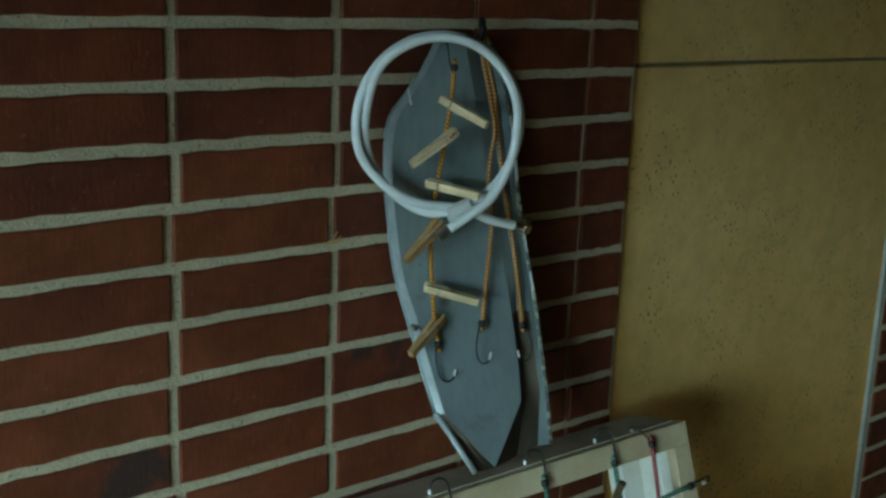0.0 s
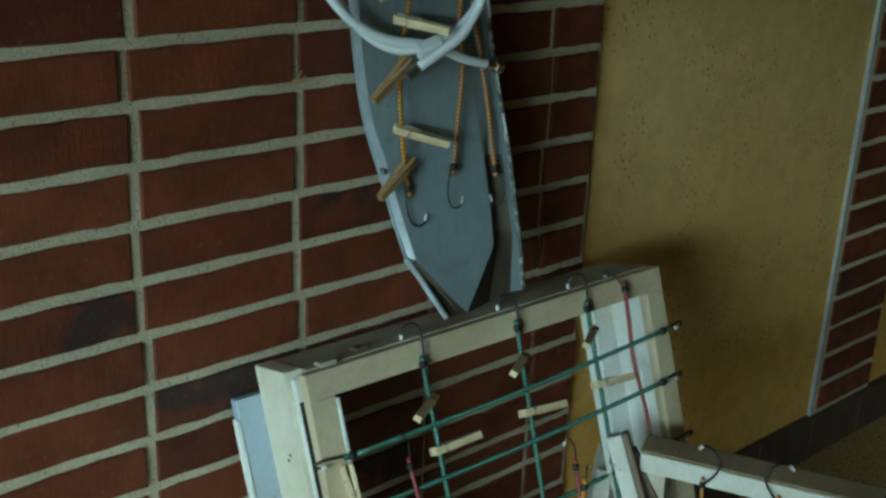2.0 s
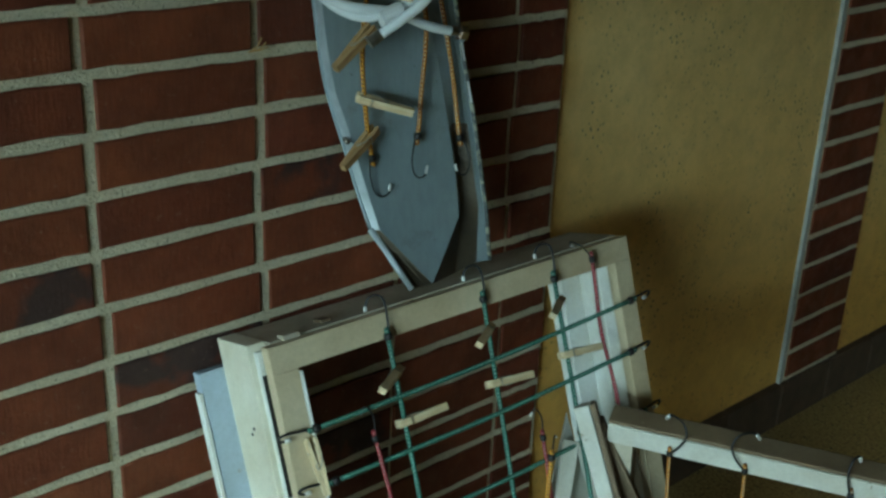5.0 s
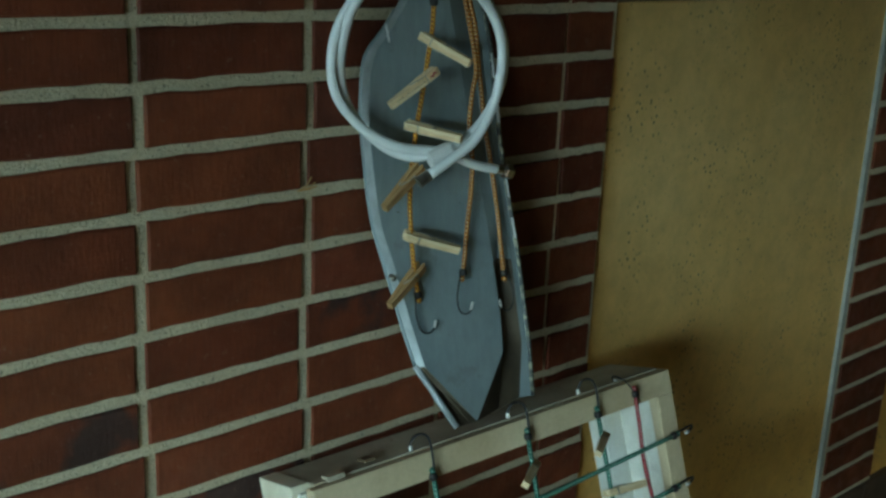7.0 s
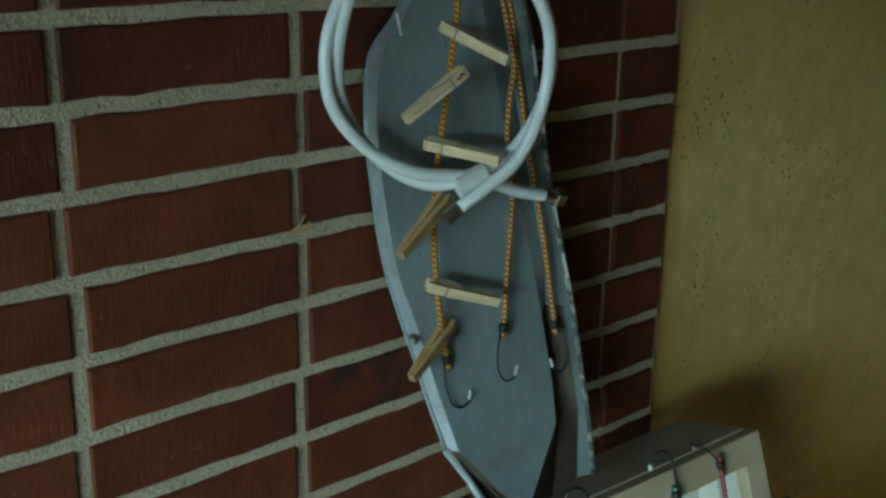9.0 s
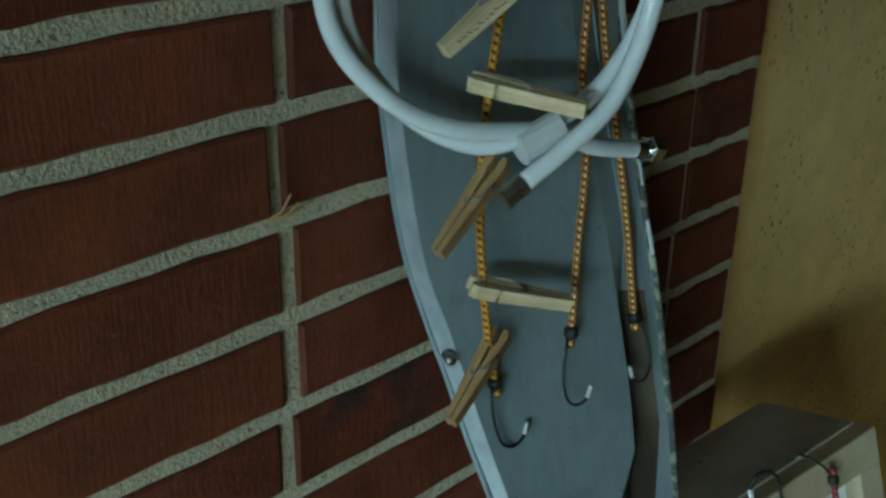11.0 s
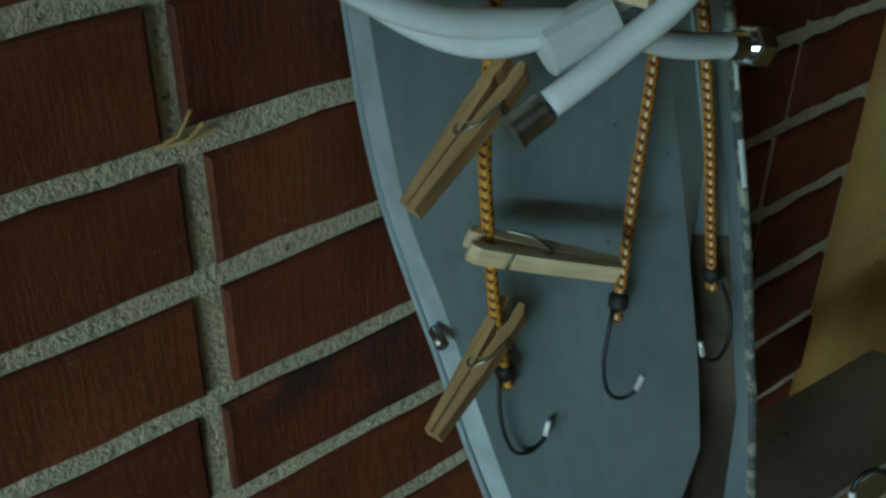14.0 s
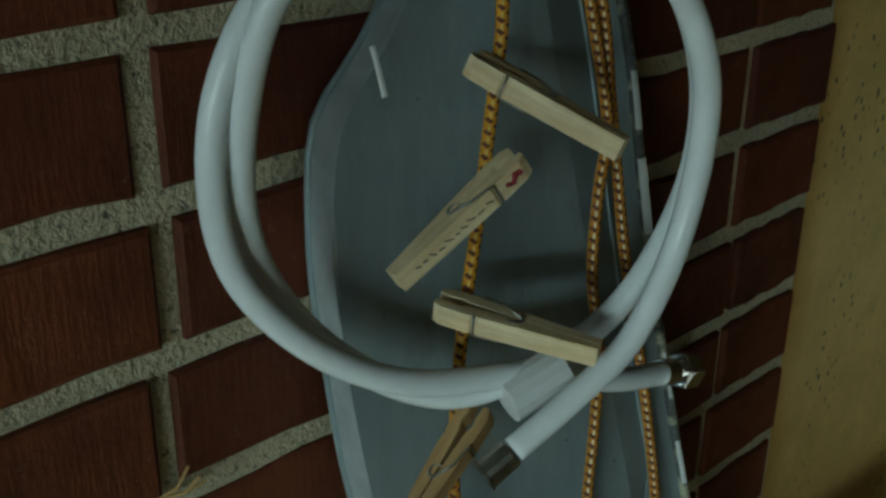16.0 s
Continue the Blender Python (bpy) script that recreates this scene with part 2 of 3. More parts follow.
ORANGE = braid_material("orange_braid", (0.50, 0.19, 0.016), (0.11, 0.024, 0.010), (0.80, 0.72, 0.50))
GREEN = braid_material("green_braid", (0.022, 0.15, 0.10), (0.012, 0.06, 0.045), (0.42, 0.56, 0.46))
RED = braid_material("red_braid", (0.32, 0.018, 0.025), (0.16, 0.01, 0.015), (0.60, 0.42, 0.40))
SKIRT = plain_material("dark_clay_tile", (0.075, 0.040, 0.020), 0.75, 0.0, 0.3, 25)
ROOM = plain_material("ochre_room_paint", (0.26, 0.185, 0.08), 0.85, 0.0, 0.1, 8)
CEIL = plain_material("ceiling_paint", (0.30, 0.25, 0.16), 0.85, 0.0, 0.06, 5)
BLUEWHITE = paint_material("blue_white_paint", (0.43, 0.52, 0.60), (0.36, 0.41, 0.44), (0.3, 0.26, 0.2), 0.72, 0.5)
INK = plain_material("faded_ink", (0.14, 0.10, 0.08), 0.7)
REDINK = plain_material("red_ink", (0.30, 0.02, 0.03), 0.6)
STRAW = plain_material("straw", (0.42, 0.25, 0.09), 0.8)
GLASS, _gt, _gb = material("window_glass", 0.03)
_gb.inputs["Transmission Weight"].default_value, _gb.inputs["IOR"].default_value = 1.0, 1.45


# ---- mesh helpers ----
def finish(bm, name, mat, smooth=False):
    me = bpy.data.meshes.new(name)
    bmesh.ops.recalc_face_normals(bm, faces=bm.faces)
    for f in bm.faces:
        f.smooth = smooth
    bm.to_mesh(me)
    bm.free()
    me.materials.append(mat)
    return me


def part(name, bm, mat, parent=None, label="", smooth=False):
    ob = new(name, finish(bm, name, mat, smooth))
    ob.parent = parent
    return tagged(ob, label)


def box(lo, hi, bevel=0.0, bm=None, segments=2):
    own = bmesh.new()
    bmesh.ops.create_cube(own, size=1.0)
    for v in own.verts:
        v.co = Vector([l + (h - l) * (c + 0.5) for l, h, c in zip(lo, hi, v.co)])
    if bevel:
        bmesh.ops.bevel(own, geom=own.edges[:], offset=bevel, segments=segments, affect="EDGES", profile=0.6)
    if bm is None:
        return own
    me = bpy.data.meshes.new("piece")
    own.to_mesh(me)
    own.free()
    bm.from_mesh(me)
    bpy.data.meshes.remove(me)
    return bm


def smooth_path(points, n):
    """n points of a Catmull-Rom curve through the points."""
    p = [Vector(q) for q in points]
    p = [2 * p[0] - p[1]] + p + [2 * p[-1] - p[-2]]
    out = []
    spans = len(p) - 3
    for k in range(n):
        u = k / (n - 1) * spans
        i = min(int(u), spans - 1)
        f = u - i
        a, b, c, d = p[i:i + 4]
        out.append(0.5 * (2 * b + (c - a) * f + (2 * a - 5 * b + 4 * c - d) * f * f + (3 * b - a - 3 * c + d) * f ** 3))
    return out


def tube(points, radius, sides=10, n=None, bm=None, radii=None):
    """A round sweep with capped ends; uv: round, and metres along."""
    p = smooth_path(points, n) if n else [Vector(q) for q in points]
    bm = bm or bmesh.new()
    uv = bm.loops.layers.uv.verify()
    tangent = (p[1] - p[0]).normalized()
    side = tangent.orthogonal().normalized()
    rings, length, lengths = [], 0.0, []
    for i, q in enumerate(p):
        t2 = (p[min(i + 1, len(p) - 1)] - p[max(i - 1, 0)]).normalized()
        side = (side - t2 * side.dot(t2)).normalized()
        other = t2.cross(side)
        r = radii[i] if radii else radius
        rings.append([bm.verts.new(q + r * (math.cos(a) * side + math.sin(a) * other)) for a in (2 * math.pi * k / sides for k in range(sides))])
        length += (q - p[max(i - 1, 0)]).length
        lengths.append(length)
    for i in range(len(rings) - 1):
        for k in range(sides):
            f = bm.faces.new((rings[i][k], rings[i][(k + 1) % sides], rings[i + 1][(k + 1) % sides], rings[i + 1][k]))
            for loop, (a, b) in zip(f.loops, ((k, i), (k + 1, i), (k + 1, i + 1), (k, i + 1))):
                loop[uv].uv = (a / sides, lengths[b])
    bm.faces.new(rings[0][::-1]), bm.faces.new(rings[-1])
    return bm


def thing(name, label, category, group="", at=None):
    ob = tagged(new(name), label, category, group)
    ob.empty_display_size = 0.05
    if at is not None:
        ob.matrix_world = at
    return ob


# ---- setting ----
FACE, COURSE, PITCH, JOINT = 1.2, 0.0677, 0.213, 0.0130
PILLAR, PILLAR_END, BRICK_END = 1.757, 2.566, 2.80

wall = tagged(new("wall_north", finish(box((-1.2, FACE + 0.0042, 0), (PILLAR + 0.004, FACE + 0.25, 2.6)), "wall_north", MORTAR)), "red brick wall in stack bond with rough grey mortar", "wall", kind="structure")
wall_far = tagged(new("wall_north_far", finish(box((PILLAR_END, FACE + 0.0042, 0), (BRICK_END, FACE + 0.25, 2.6)), "wall_north_far", MORTAR)), "narrow red brick wall panel between ochre pillars", "wall", kind="structure")

pillar = tagged(new("pillar_1", finish(box((PILLAR + 0.004, FACE + 0.012, 0.0), (PILLAR_END - 0.004, FACE + 0.27, 1.1975), 0.003), "pillar_1", PLASTER)), "ochre painted concrete pillar with small dark pits", "pillar", kind="structure")
part("upper_block", box((PILLAR + 0.004, FACE + 0.012, 1.2035), (PILLAR_END - 0.004, FACE + 0.27, 2.6), 0.004), PLASTER, pillar)
part("groove", box((PILLAR + 0.006, FACE + 0.022, 1.19), (PILLAR_END - 0.006, FACE + 0.25, 1.21)), plain_material("groove_grime", (0.24, 0.19, 0.09), 0.9), pillar)
pillar2 = tagged(new("pillar_2", finish(box((BRICK_END + 0.004, FACE + 0.012, 0.0), (3.42, FACE + 0.27, 2.6), 0.004), "pillar_2", PLASTER)), "ochre painted concrete pillar", "pillar", kind="structure")
part("edge_fillet", box((PILLAR_END - 0.006, FACE + 0.004, 0.1), (PILLAR_END + 0.008, FACE + 0.03, 2.6), 0.002), plain_material("pale_filler", (0.38, 0.38, 0.33), 0.8), pillar)
floor = tagged(new("floor", finish(box((-1.4, -2.8, -0.12), (5.2, 1.5, 0.0)), "floor", TERRAZZO)), "brown speckled terrazzo floor", "floor", kind="structure")
ceiling = tagged(new("ceiling", finish(box((-1.4, -2.8, 2.6), (5.2, 1.5, 2.75)), "ceiling", CEIL)), "plain pale ochre ceiling", "ceiling", kind="structure")
tagged(new("wall_east", finish(box((5.0, -2.6, 0), (5.2, 1.5, 2.6)), "wall_east", ROOM)), "plain ochre wall", "wall", kind="structure")
tagged(new("wall_north_end", finish(box((3.424, FACE + 0.03, 0), (5.0, FACE + 0.25, 2.6)), "wall_north_end", ROOM)), "plain ochre wall", "wall", kind="structure")
tagged(new("wall_south", finish(box((-1.4, -2.8, 0), (5.2, -2.6, 2.6)), "wall_south", ROOM)), "plain ochre wall", "wall", kind="structure")
bm = bmesh.new()
WO = WINDOW_X - 0.2
for lo, hi in (((WO, -2.6, 0), (WINDOW_X, WINDOW_Y[0], 2.6)), ((WO, WINDOW_Y[1], 0), (WINDOW_X, 1.45, 2.6)),
               ((WO, WINDOW_Y[0], 0), (WINDOW_X, WINDOW_Y[1], WINDOW_Z[0])), ((WO, WINDOW_Y[0], WINDOW_Z[1]), (WINDOW_X, WINDOW_Y[1], 2.6))):
    box(lo, hi, 0, bm)
tagged(new("wall_west", finish(bm, "wall_west", ROOM)), "plain ochre wall with one window opening", "wall", kind="structure")
window = tagged(new("window_1"), "wide daylit window in the ochre wall", "window", kind="structure")
Y0, Y1, Z0, Z1 = *WINDOW_Y, *WINDOW_Z
for lo, hi in (((WO + 0.04, Y0, Z0), (WO + 0.1, Y1, Z0 + 0.04)), ((WO + 0.04, Y0, Z1 - 0.04), (WO + 0.1, Y1, Z1)),
               ((WO + 0.04, Y0, Z0 + 0.04), (WO + 0.1, Y0 + 0.04, Z1 - 0.04)), ((WO + 0.04, Y1 - 0.04, Z0 + 0.04), (WO + 0.1, Y1, Z1 - 0.04))):
    part("frame_bar", box(lo, hi, 0.004), WHITE, window)
pane = part("pane", box((WO + 0.066, Y0 + 0.04, Z0 + 0.04), (WO + 0.072, Y1 - 0.04, Z1 - 0.04)), GLASS, window)
pane.visible_shadow = False

skirting = tagged(new("skirting_1"), "dark brown clay skirting tiles along the wall", "skirting", kind="structure")
x = PILLAR + 0.006
while x < 3.4:
    part("tile", box((x, FACE - 0.006, 0.0), (min(x + 0.196, 3.42), FACE + 0.02, 0.105), 0.003), SKIRT, skirting)
    x += 0.2


# ---- sheet metal panel ----
def strip(left, right, cols=4):
    """A sheet between two edge lines of as many points."""
    bm = bmesh.new()
    rows = [[bm.verts.new(Vector(a).lerp(Vector(b), k / cols)) for k in range(cols + 1)] for a, b in zip(left, right)]
    for r, s in zip(rows, rows[1:]):
        for k in range(cols):
            bm.faces.new((r[k], r[k + 1], s[k + 1], s[k]))
    for e in bm.edges:
        e.smooth = not e.is_boundary
    return bm


# height, then (x, y) of the wall-side edge, the left fold, the right fold and the front rim
PANEL = [(1.245, (1.372, 1.196), (1.371, 1.180), (1.395, 1.166), (1.440, 1.177)), (1.21, (1.352, 1.196), (1.350, 1.179), (1.402, 1.164), (1.462, 1.172)),
         (1.175, (1.327, 1.196), (1.324, 1.178), (1.409, 1.160), (1.469, 1.166)), (1.145, (1.301, 1.196), (1.299, 1.176), (1.415, 1.157), (1.473, 1.161)),
         (1.10, (1.296, 1.196), (1.292, 1.174), (1.423, 1.152), (1.476, 1.154)), (1.06, (1.297, 1.195), (1.293, 1.172), (1.430, 1.147), (1.478, 1.147)),
         (1.02, (1.301, 1.193), (1.297, 1.170), (1.436, 1.141), (1.480, 1.139)), (0.98, (1.304, 1.189), (1.302, 1.167), (1.441, 1.133), (1.483, 1.130)),
         (0.94, (1.309, 1.183), (1.308, 1.162), (1.446, 1.125), (1.487, 1.122)), (0.90, (1.313, 1.168), (1.316, 1.149), (1.449, 1.116), (1.492, 1.114)),
         (0.86, (1.318, 1.152), (1.322, 1.136), (1.4505, 1.106), (1.495, 1.106)), (0.82, (1.321, 1.135), (1.327, 1.121), (1.451, 1.096), (1.498, 1.099)),
         (0.775, (1.326, 1.114), (1.334, 1.104), (1.4490, 1.085), (1.501, 1.090))]


def panel_line(column):
    return smooth_path([(*row[column], row[0]) for row in PANEL], 37)


edge_back, fold_left, fold_right, rim_front = (panel_line(k) for k in (1, 2, 3, 4))
# behind the right fold a shallow channel, then the strip along the rim
channel = [g.lerp(h, 0.45) + Vector((0, 0.002 + 0.018 * min(1.0, max(0.0, (0.93 - g.z) / 0.06)), 0)) for g, h in zip(fold_right, rim_front)]
inner_rim = [h + Vector((-0.010, 0.003 + 0.02 * max(0.0, h.z - 0.9), 0)) for h in rim_front]
corner_l, knee, foot, tip = fold_left[-1], fold_right[-1], Vector((1.351, 1.060, 0.7065)), Vector((1.388, 1.063, 0.703))
rim_end, channel_end = Vector((1.501, 1.076, 0.704)), Vector((1.484, 1.084, 0.702))
panel = thing("metal_panel", "blue-grey folded sheet metal panel leaning upright on the wooden frame", "metal panel")
plate = part("base_plate", strip(fold_left + [fold_left[-1].lerp(tip, f) for f in (0.33, 0.66, 0.985)], fold_right + [fold_right[-1].lerp(tip, f) for f in (0.33, 0.66, 0.985)], 6), METAL, panel, smooth=True)
flange = part("side_flange", strip(edge_back, fold_left, 3), FLANGE, panel, "pale grey bent metal flange", smooth=True)
low = next(i for i, q in enumerate(fold_right) if q.z < 0.888)
flange2 = part("side_flange", strip(fold_right[:low + 1], channel[:low + 1], 3), METAL, panel, smooth=True)
flange3 = part("side_flange", strip(channel[:low + 1], inner_rim[:low + 1], 2), METAL, panel, smooth=True)
# the groove's shade is put into the colour of channel and corner facet
channel_low = part("lower_channel", strip(fold_right[low:] + [tip], channel[low:] + [tip.lerp(channel_end, 0.5)], 3), SHADE_METAL, panel, "bent metal flange, coloured dark brown for shade", smooth=True)
channel_side = part("lower_channel", strip(channel[low:] + [tip.lerp(channel_end, 0.5)], inner_rim[low:] + [channel_end], 2), SHADE_METAL, panel, "bent metal flange, coloured dark brown for shade", smooth=True)
rim_strip = part("rim_strip", strip(inner_rim + [channel_end], rim_front + [rim_end], 2), METAL, panel, smooth=True)
facet = part("lower_facet", strip([edge_back[-1], edge_back[-1].lerp(foot, 0.4) + Vector((0.008, 0.006, 0.0)), foot], [corner_l, corner_l.lerp(tip, 0.5), tip], 3), SHADE_METAL, panel, "folded metal corner, coloured dark brown for shade")
part("rolled_edge", tube([edge_back[-1], edge_back[-1].lerp(foot, 0.4) + Vector((0.004, 0.003, -0.002)), edge_back[-1].lerp(foot, 0.5), foot], 0.0042, 8), FLANGE, panel, smooth=True)
for ob in (plate, flange, flange2, flange3, rim_strip):
    s = ob.modifiers.new("thickness", "SOLIDIFY")
    s.thickness, s.offset = 0.0014, 1
part("rolled_edge", tube(rim_front + [rim_end], 0.0030, 8), RIM, panel, "chipped mottled paint on the rolled edge", smooth=True)
part("rolled_edge", tube(edge_back[4:], 0.0022, 8), METAL, panel, smooth=True)
bolt = part("bolt", tube([(1.313, 1.150, 0.884), (1.309, 1.140, 0.884)], 0.0035, 8), STEEL, panel, "small steel bolt", smooth=True)
part("paint_chip", tube([(1.2975, 1.1535, 1.186), (1.2985, 1.151, 1.177), (1.2985, 1.1475, 1.167)], 0.0013, 6), TAPE, panel, "white fleck of paint")
for z0, z1, w in ((1.10, 1.058, 0.0042), (1.145, 1.125, 0.0030), (0.93, 0.912, 0.0026), (0.985, 0.972, 0.0020)):
    near = [q for q in rim_front if z1 - 0.01 < q.z < z0 + 0.01]
    if len(near) > 1:
        part("paint_chip", tube([q + Vector((-0.001, -0.0022, 0)) for q in near], w * 0.6, 6), TAPE, panel, "bare pale patch on the rim")


# ---- cords ----
def hook_points(root, out, up, size):
    """A wire hook from root, running along -up, bowed towards out."""
    r, o, u = Vector(root), Vector(out).normalized(), Vector(up).normalized()
    return [r, r - u * size * 0.9, r - u * size * 1.45 + o * size * 0.2, r - u * size * 1.75 + o * size * 0.62, r - u * size * 1.6 + o * size * 1.05, r - u * size * 1.25 + o * size * 1.22]


def add_hook(points, parent, radius=0.0011):
    p = smooth_path(points, 22)
    hook = part("hook", tube(p[:-3], radius, 8), WIRE, parent, "black coated wire hook", smooth=True)
    part("tip", tube(p[-4:], radius * 1.5, 8), TIP, hook, "bare pale wire end", smooth=True)


def bungee(points, mat, label, hooks=(), radius=0.0029, wire=0.0011, ends=(True, True), group="bungee cords"):
    cord_thing = thing("bungee_cord", label, "bungee cord", group)
    p = smooth_path(points, max(12, int(len(points) * 8)))
    part("cord", tube(p, radius, 12), mat, cord_thing, smooth=True)
    for on, q, d in ((ends[0], p[0], p[0] - p[2]), (ends[1], p[-1], p[-1] - p[-3])):
        if on:
            d = d.normalized()
            part("sleeve", tube([q - d * 0.004, q - d * 0.002, q + d * 0.003, q + d * 0.005], 1, 10, radii=[radius * 1.2, radius * 1.75, radius * 1.75, radius * 1.2]), RUBBER, cord_thing, "black rubber sleeve", smooth=True)
            part("cord_end", tube([q + d * 0.004, q + d * 0.009, q + d * 0.012], 1, 10, radii=[radius * 0.9, radius * 1.3, radius * 0.6]), mat, cord_thing, smooth=True)
    for h in hooks:
        add_hook(h, cord_thing, wire)
    return cord_thing


bungee([(1.362, 1.146, 1.210), (1.362, 1.1465, 1.19), (1.361, 1.146, 1.18), (1.354, 1.145, 1.14), (1.346, 1.143, 1.10), (1.337, 1.141, 1.06), (1.330, 1.138, 1.02), (1.3265, 1.135, 0.98), (1.328, 1.132, 0.94), (1.331, 1.129, 0.90), (1.337, 1.1265, 0.863)],
       YELLOW, "yellow and brown braided bungee cord on the metal panel",
       [[(1.357, 1.148, 1.212), (1.355, 1.150, 1.232), (1.356, 1.156, 1.248), (1.360, 1.163, 1.254), (1.364, 1.170, 1.248)],
        [(1.333, 1.126, 0.862), (1.3295, 1.120, 0.842), (1.333, 1.115, 0.8225), (1.343, 1.1137, 0.8145), (1.353, 1.113, 0.8175), (1.3565, 1.113, 0.829)]])
bungee([(1.401, 1.146, 1.262), (1.405, 1.149, 1.245), (1.412, 1.150, 1.22), (1.422, 1.147, 1.18), (1.428, 1.142, 1.145), (1.427, 1.138, 1.125), (1.420, 1.1355, 1.10), (1.415, 1.132, 1.06), (1.419, 1.128, 1.02), (1.416, 1.125, 0.98), (1.409, 1.121, 0.94), (1.4025, 1.116, 0.90), (1.398, 1.113, 0.884)],
       ORANGE, "orange and white braided bungee cord on the metal panel",
       [[(1.392, 1.111, 0.882), (1.384, 1.106, 0.858), (1.384, 1.102, 0.842), (1.390, 1.099, 0.8345), (1.3965, 1.095, 0.8375), (1.3965, 1.091, 0.851)]], ends=(False, True))
bungee([(1.406, 1.142, 1.260), (1.411, 1.148, 1.245), (1.418, 1.149, 1.22), (1.429, 1.146, 1.18), (1.4345, 1.143, 1.14), (1.438, 1.138, 1.10), (1.442, 1.133, 1.06), (1.448, 1.127, 1.02), (1.454, 1.122, 0.98), (1.459, 1.117, 0.94), (1.463, 1.1125, 0.90), (1.4665, 1.1095, 0.872)],
       ORANGE, "orange and white braided bungee cord on the metal panel",
       [[(1.471, 1.107, 0.868), (1.475, 1.100, 0.850), (1.472, 1.095, 0.835), (1.463, 1.093, 0.8265), (1.453, 1.095, 0.830), (1.449, 1.097, 0.842)]], ends=(False, True))
part("loop_end", tube([(1.405, 1.150, 1.240), (1.402, 1.142, 1.256), (1.408, 1.150, 1.266), (1.418, 1.162, 1.266), (1.426, 1.170, 1.256), (1.428, 1.170, 1.240)], 0.0045, 8, 16), RUBBER, panel, "black rubber wrap on the rim", smooth=True)


# ---- clothes pegs ----
def peg_master():
    """Jaw at the origin, handles towards +x, prongs apart in y, width in z."""
    peg = thing("clothes_peg", "small wooden spring clothes peg clipped to a cord", "clothes peg", "clothes pegs")
    for s in (1, -1):
        bm = bmesh.new()
        prof = [(-0.008, 0.0036), (-0.002, 0.0030), (0.002, 0.0040), (0.006, 0.0024), (0.022, 0.0010), (0.034, 0.0006), (0.064, 0.0004), (0.064, 0.0048), (0.030, 0.0080), (0.0125, 0.0094), (0.0118, 0.0084), (0.0098, 0.0086), (0.009, 0.0096), (-0.004, 0.0098), (-0.008, 0.0072)]
        a = [bm.verts.new((px, s * py * 0.76, -0.0047)) for px, py in prof]
        b = [bm.verts.new((px, s * py * 0.76, 0.0047)) for px, py in prof]
        bm.faces.new(a), bm.faces.new(b[::-1])
        for i in range(len(a)):
            j = (i + 1) % len(a)
            bm.faces.new((a[i], a[j], b[j], b[i]))
        bmesh.ops.triangulate(bm, faces=[f for f in bm.faces if len(f.verts) > 4])
        part("prong", bm, PEGWOOD, peg)
    coil = [(0.027 + 0.0034 * math.cos(a), 0.0034 * math.sin(a), -0.0052 + 0.0104 * k / 40) for k, a in ((k, k * 2 * math.pi * 4 / 40) for k in range(41))]
    spring = tube(coil, 0.0007, 6)
    tube([(0.0304, 0.0, 0.0052), (0.021, 0.0056, 0.0056), (0.0108, 0.0072, 0.0050), (0.0108, 0.0072, -0.0050)], 0.0007, 6, bm=spring)
    tube([(0.0304, 0.0, -0.0052), (0.021, -0.0056, -0.0056), (0.0108, -0.0072, -0.0050), (0.0108, -0.0072, 0.0050)], 0.0007, 6, bm=spring)
    part("spring", spring, STEEL, peg, "bright steel wire spring", smooth=True)
    return peg


PEG = peg_master()
peg_used = []


def place_peg(jaw, handle, spread, label="", aged=False):
    """jaw and handle: the two ends; spread: the way in which the prongs part."""
    j, h = Vector(jaw), Vector(handle)
    ax = (h - j).normalized()
    sy = (Vector(spread) - ax * Vector(spread).dot(ax)).normalized()
    sz = ax.cross(sy)
    m = Matrix((ax, sy, sz)).transposed().to_4x4()
    m.translation = j + ax * 0.008
    if not peg_used:
        PEG.matrix_world = m
        made = PEG
    else:
        made = copy_thing(PEG, m)
    peg_used.append(made)
    if label:
        made["label"] = label
    if aged:
        for prong in [c for c in made.children if c.name.startswith("prong")]:
            prong.data = prong.data.copy()
            prong.data.materials[0] = PEGDARK
    return made


place_peg((1.3456, 1.1471, 1.1730), (1.3655, 1.0801, 1.1460), (-0.5, -0.75, -0.15), "pale wooden spring clothes peg clipped to a yellow cord")
p2 = place_peg((1.3500, 1.1232, 1.1360), (1.2900, 1.1331, 1.0965), (-0.20, -0.95, 0.05), "wooden clothes peg with faded writing and a red mark")
place_peg((1.3240, 1.1439, 1.0710), (1.3534, 1.0798, 1.0620), (-0.5, -0.75, -0.15), "pale wooden spring clothes peg clipped to a yellow cord")
place_peg((1.3330, 1.1250, 1.0235), (1.2735, 1.1192, 0.9800), (0.09, -0.96, -0.18), "aged brown wooden spring clothes peg on a yellow cord", True)
place_peg((1.3171, 1.1335, 0.9405), (1.3750, 1.0989, 0.9203), (-0.5, -0.75, -0.15), "pale wooden spring clothes peg clipped to a yellow cord")
place_peg((1.3430, 1.1278, 0.8990), (1.2865, 1.1143, 0.8650), (0.09, -0.96, -0.18), "aged brown wooden spring clothes peg on a yellow cord", True)


def on_prong(px, pz):
    """A point on the outer face of the front prong."""
    return (px, 0.0074 - max(0.0, px - 0.010) * 0.064, pz)


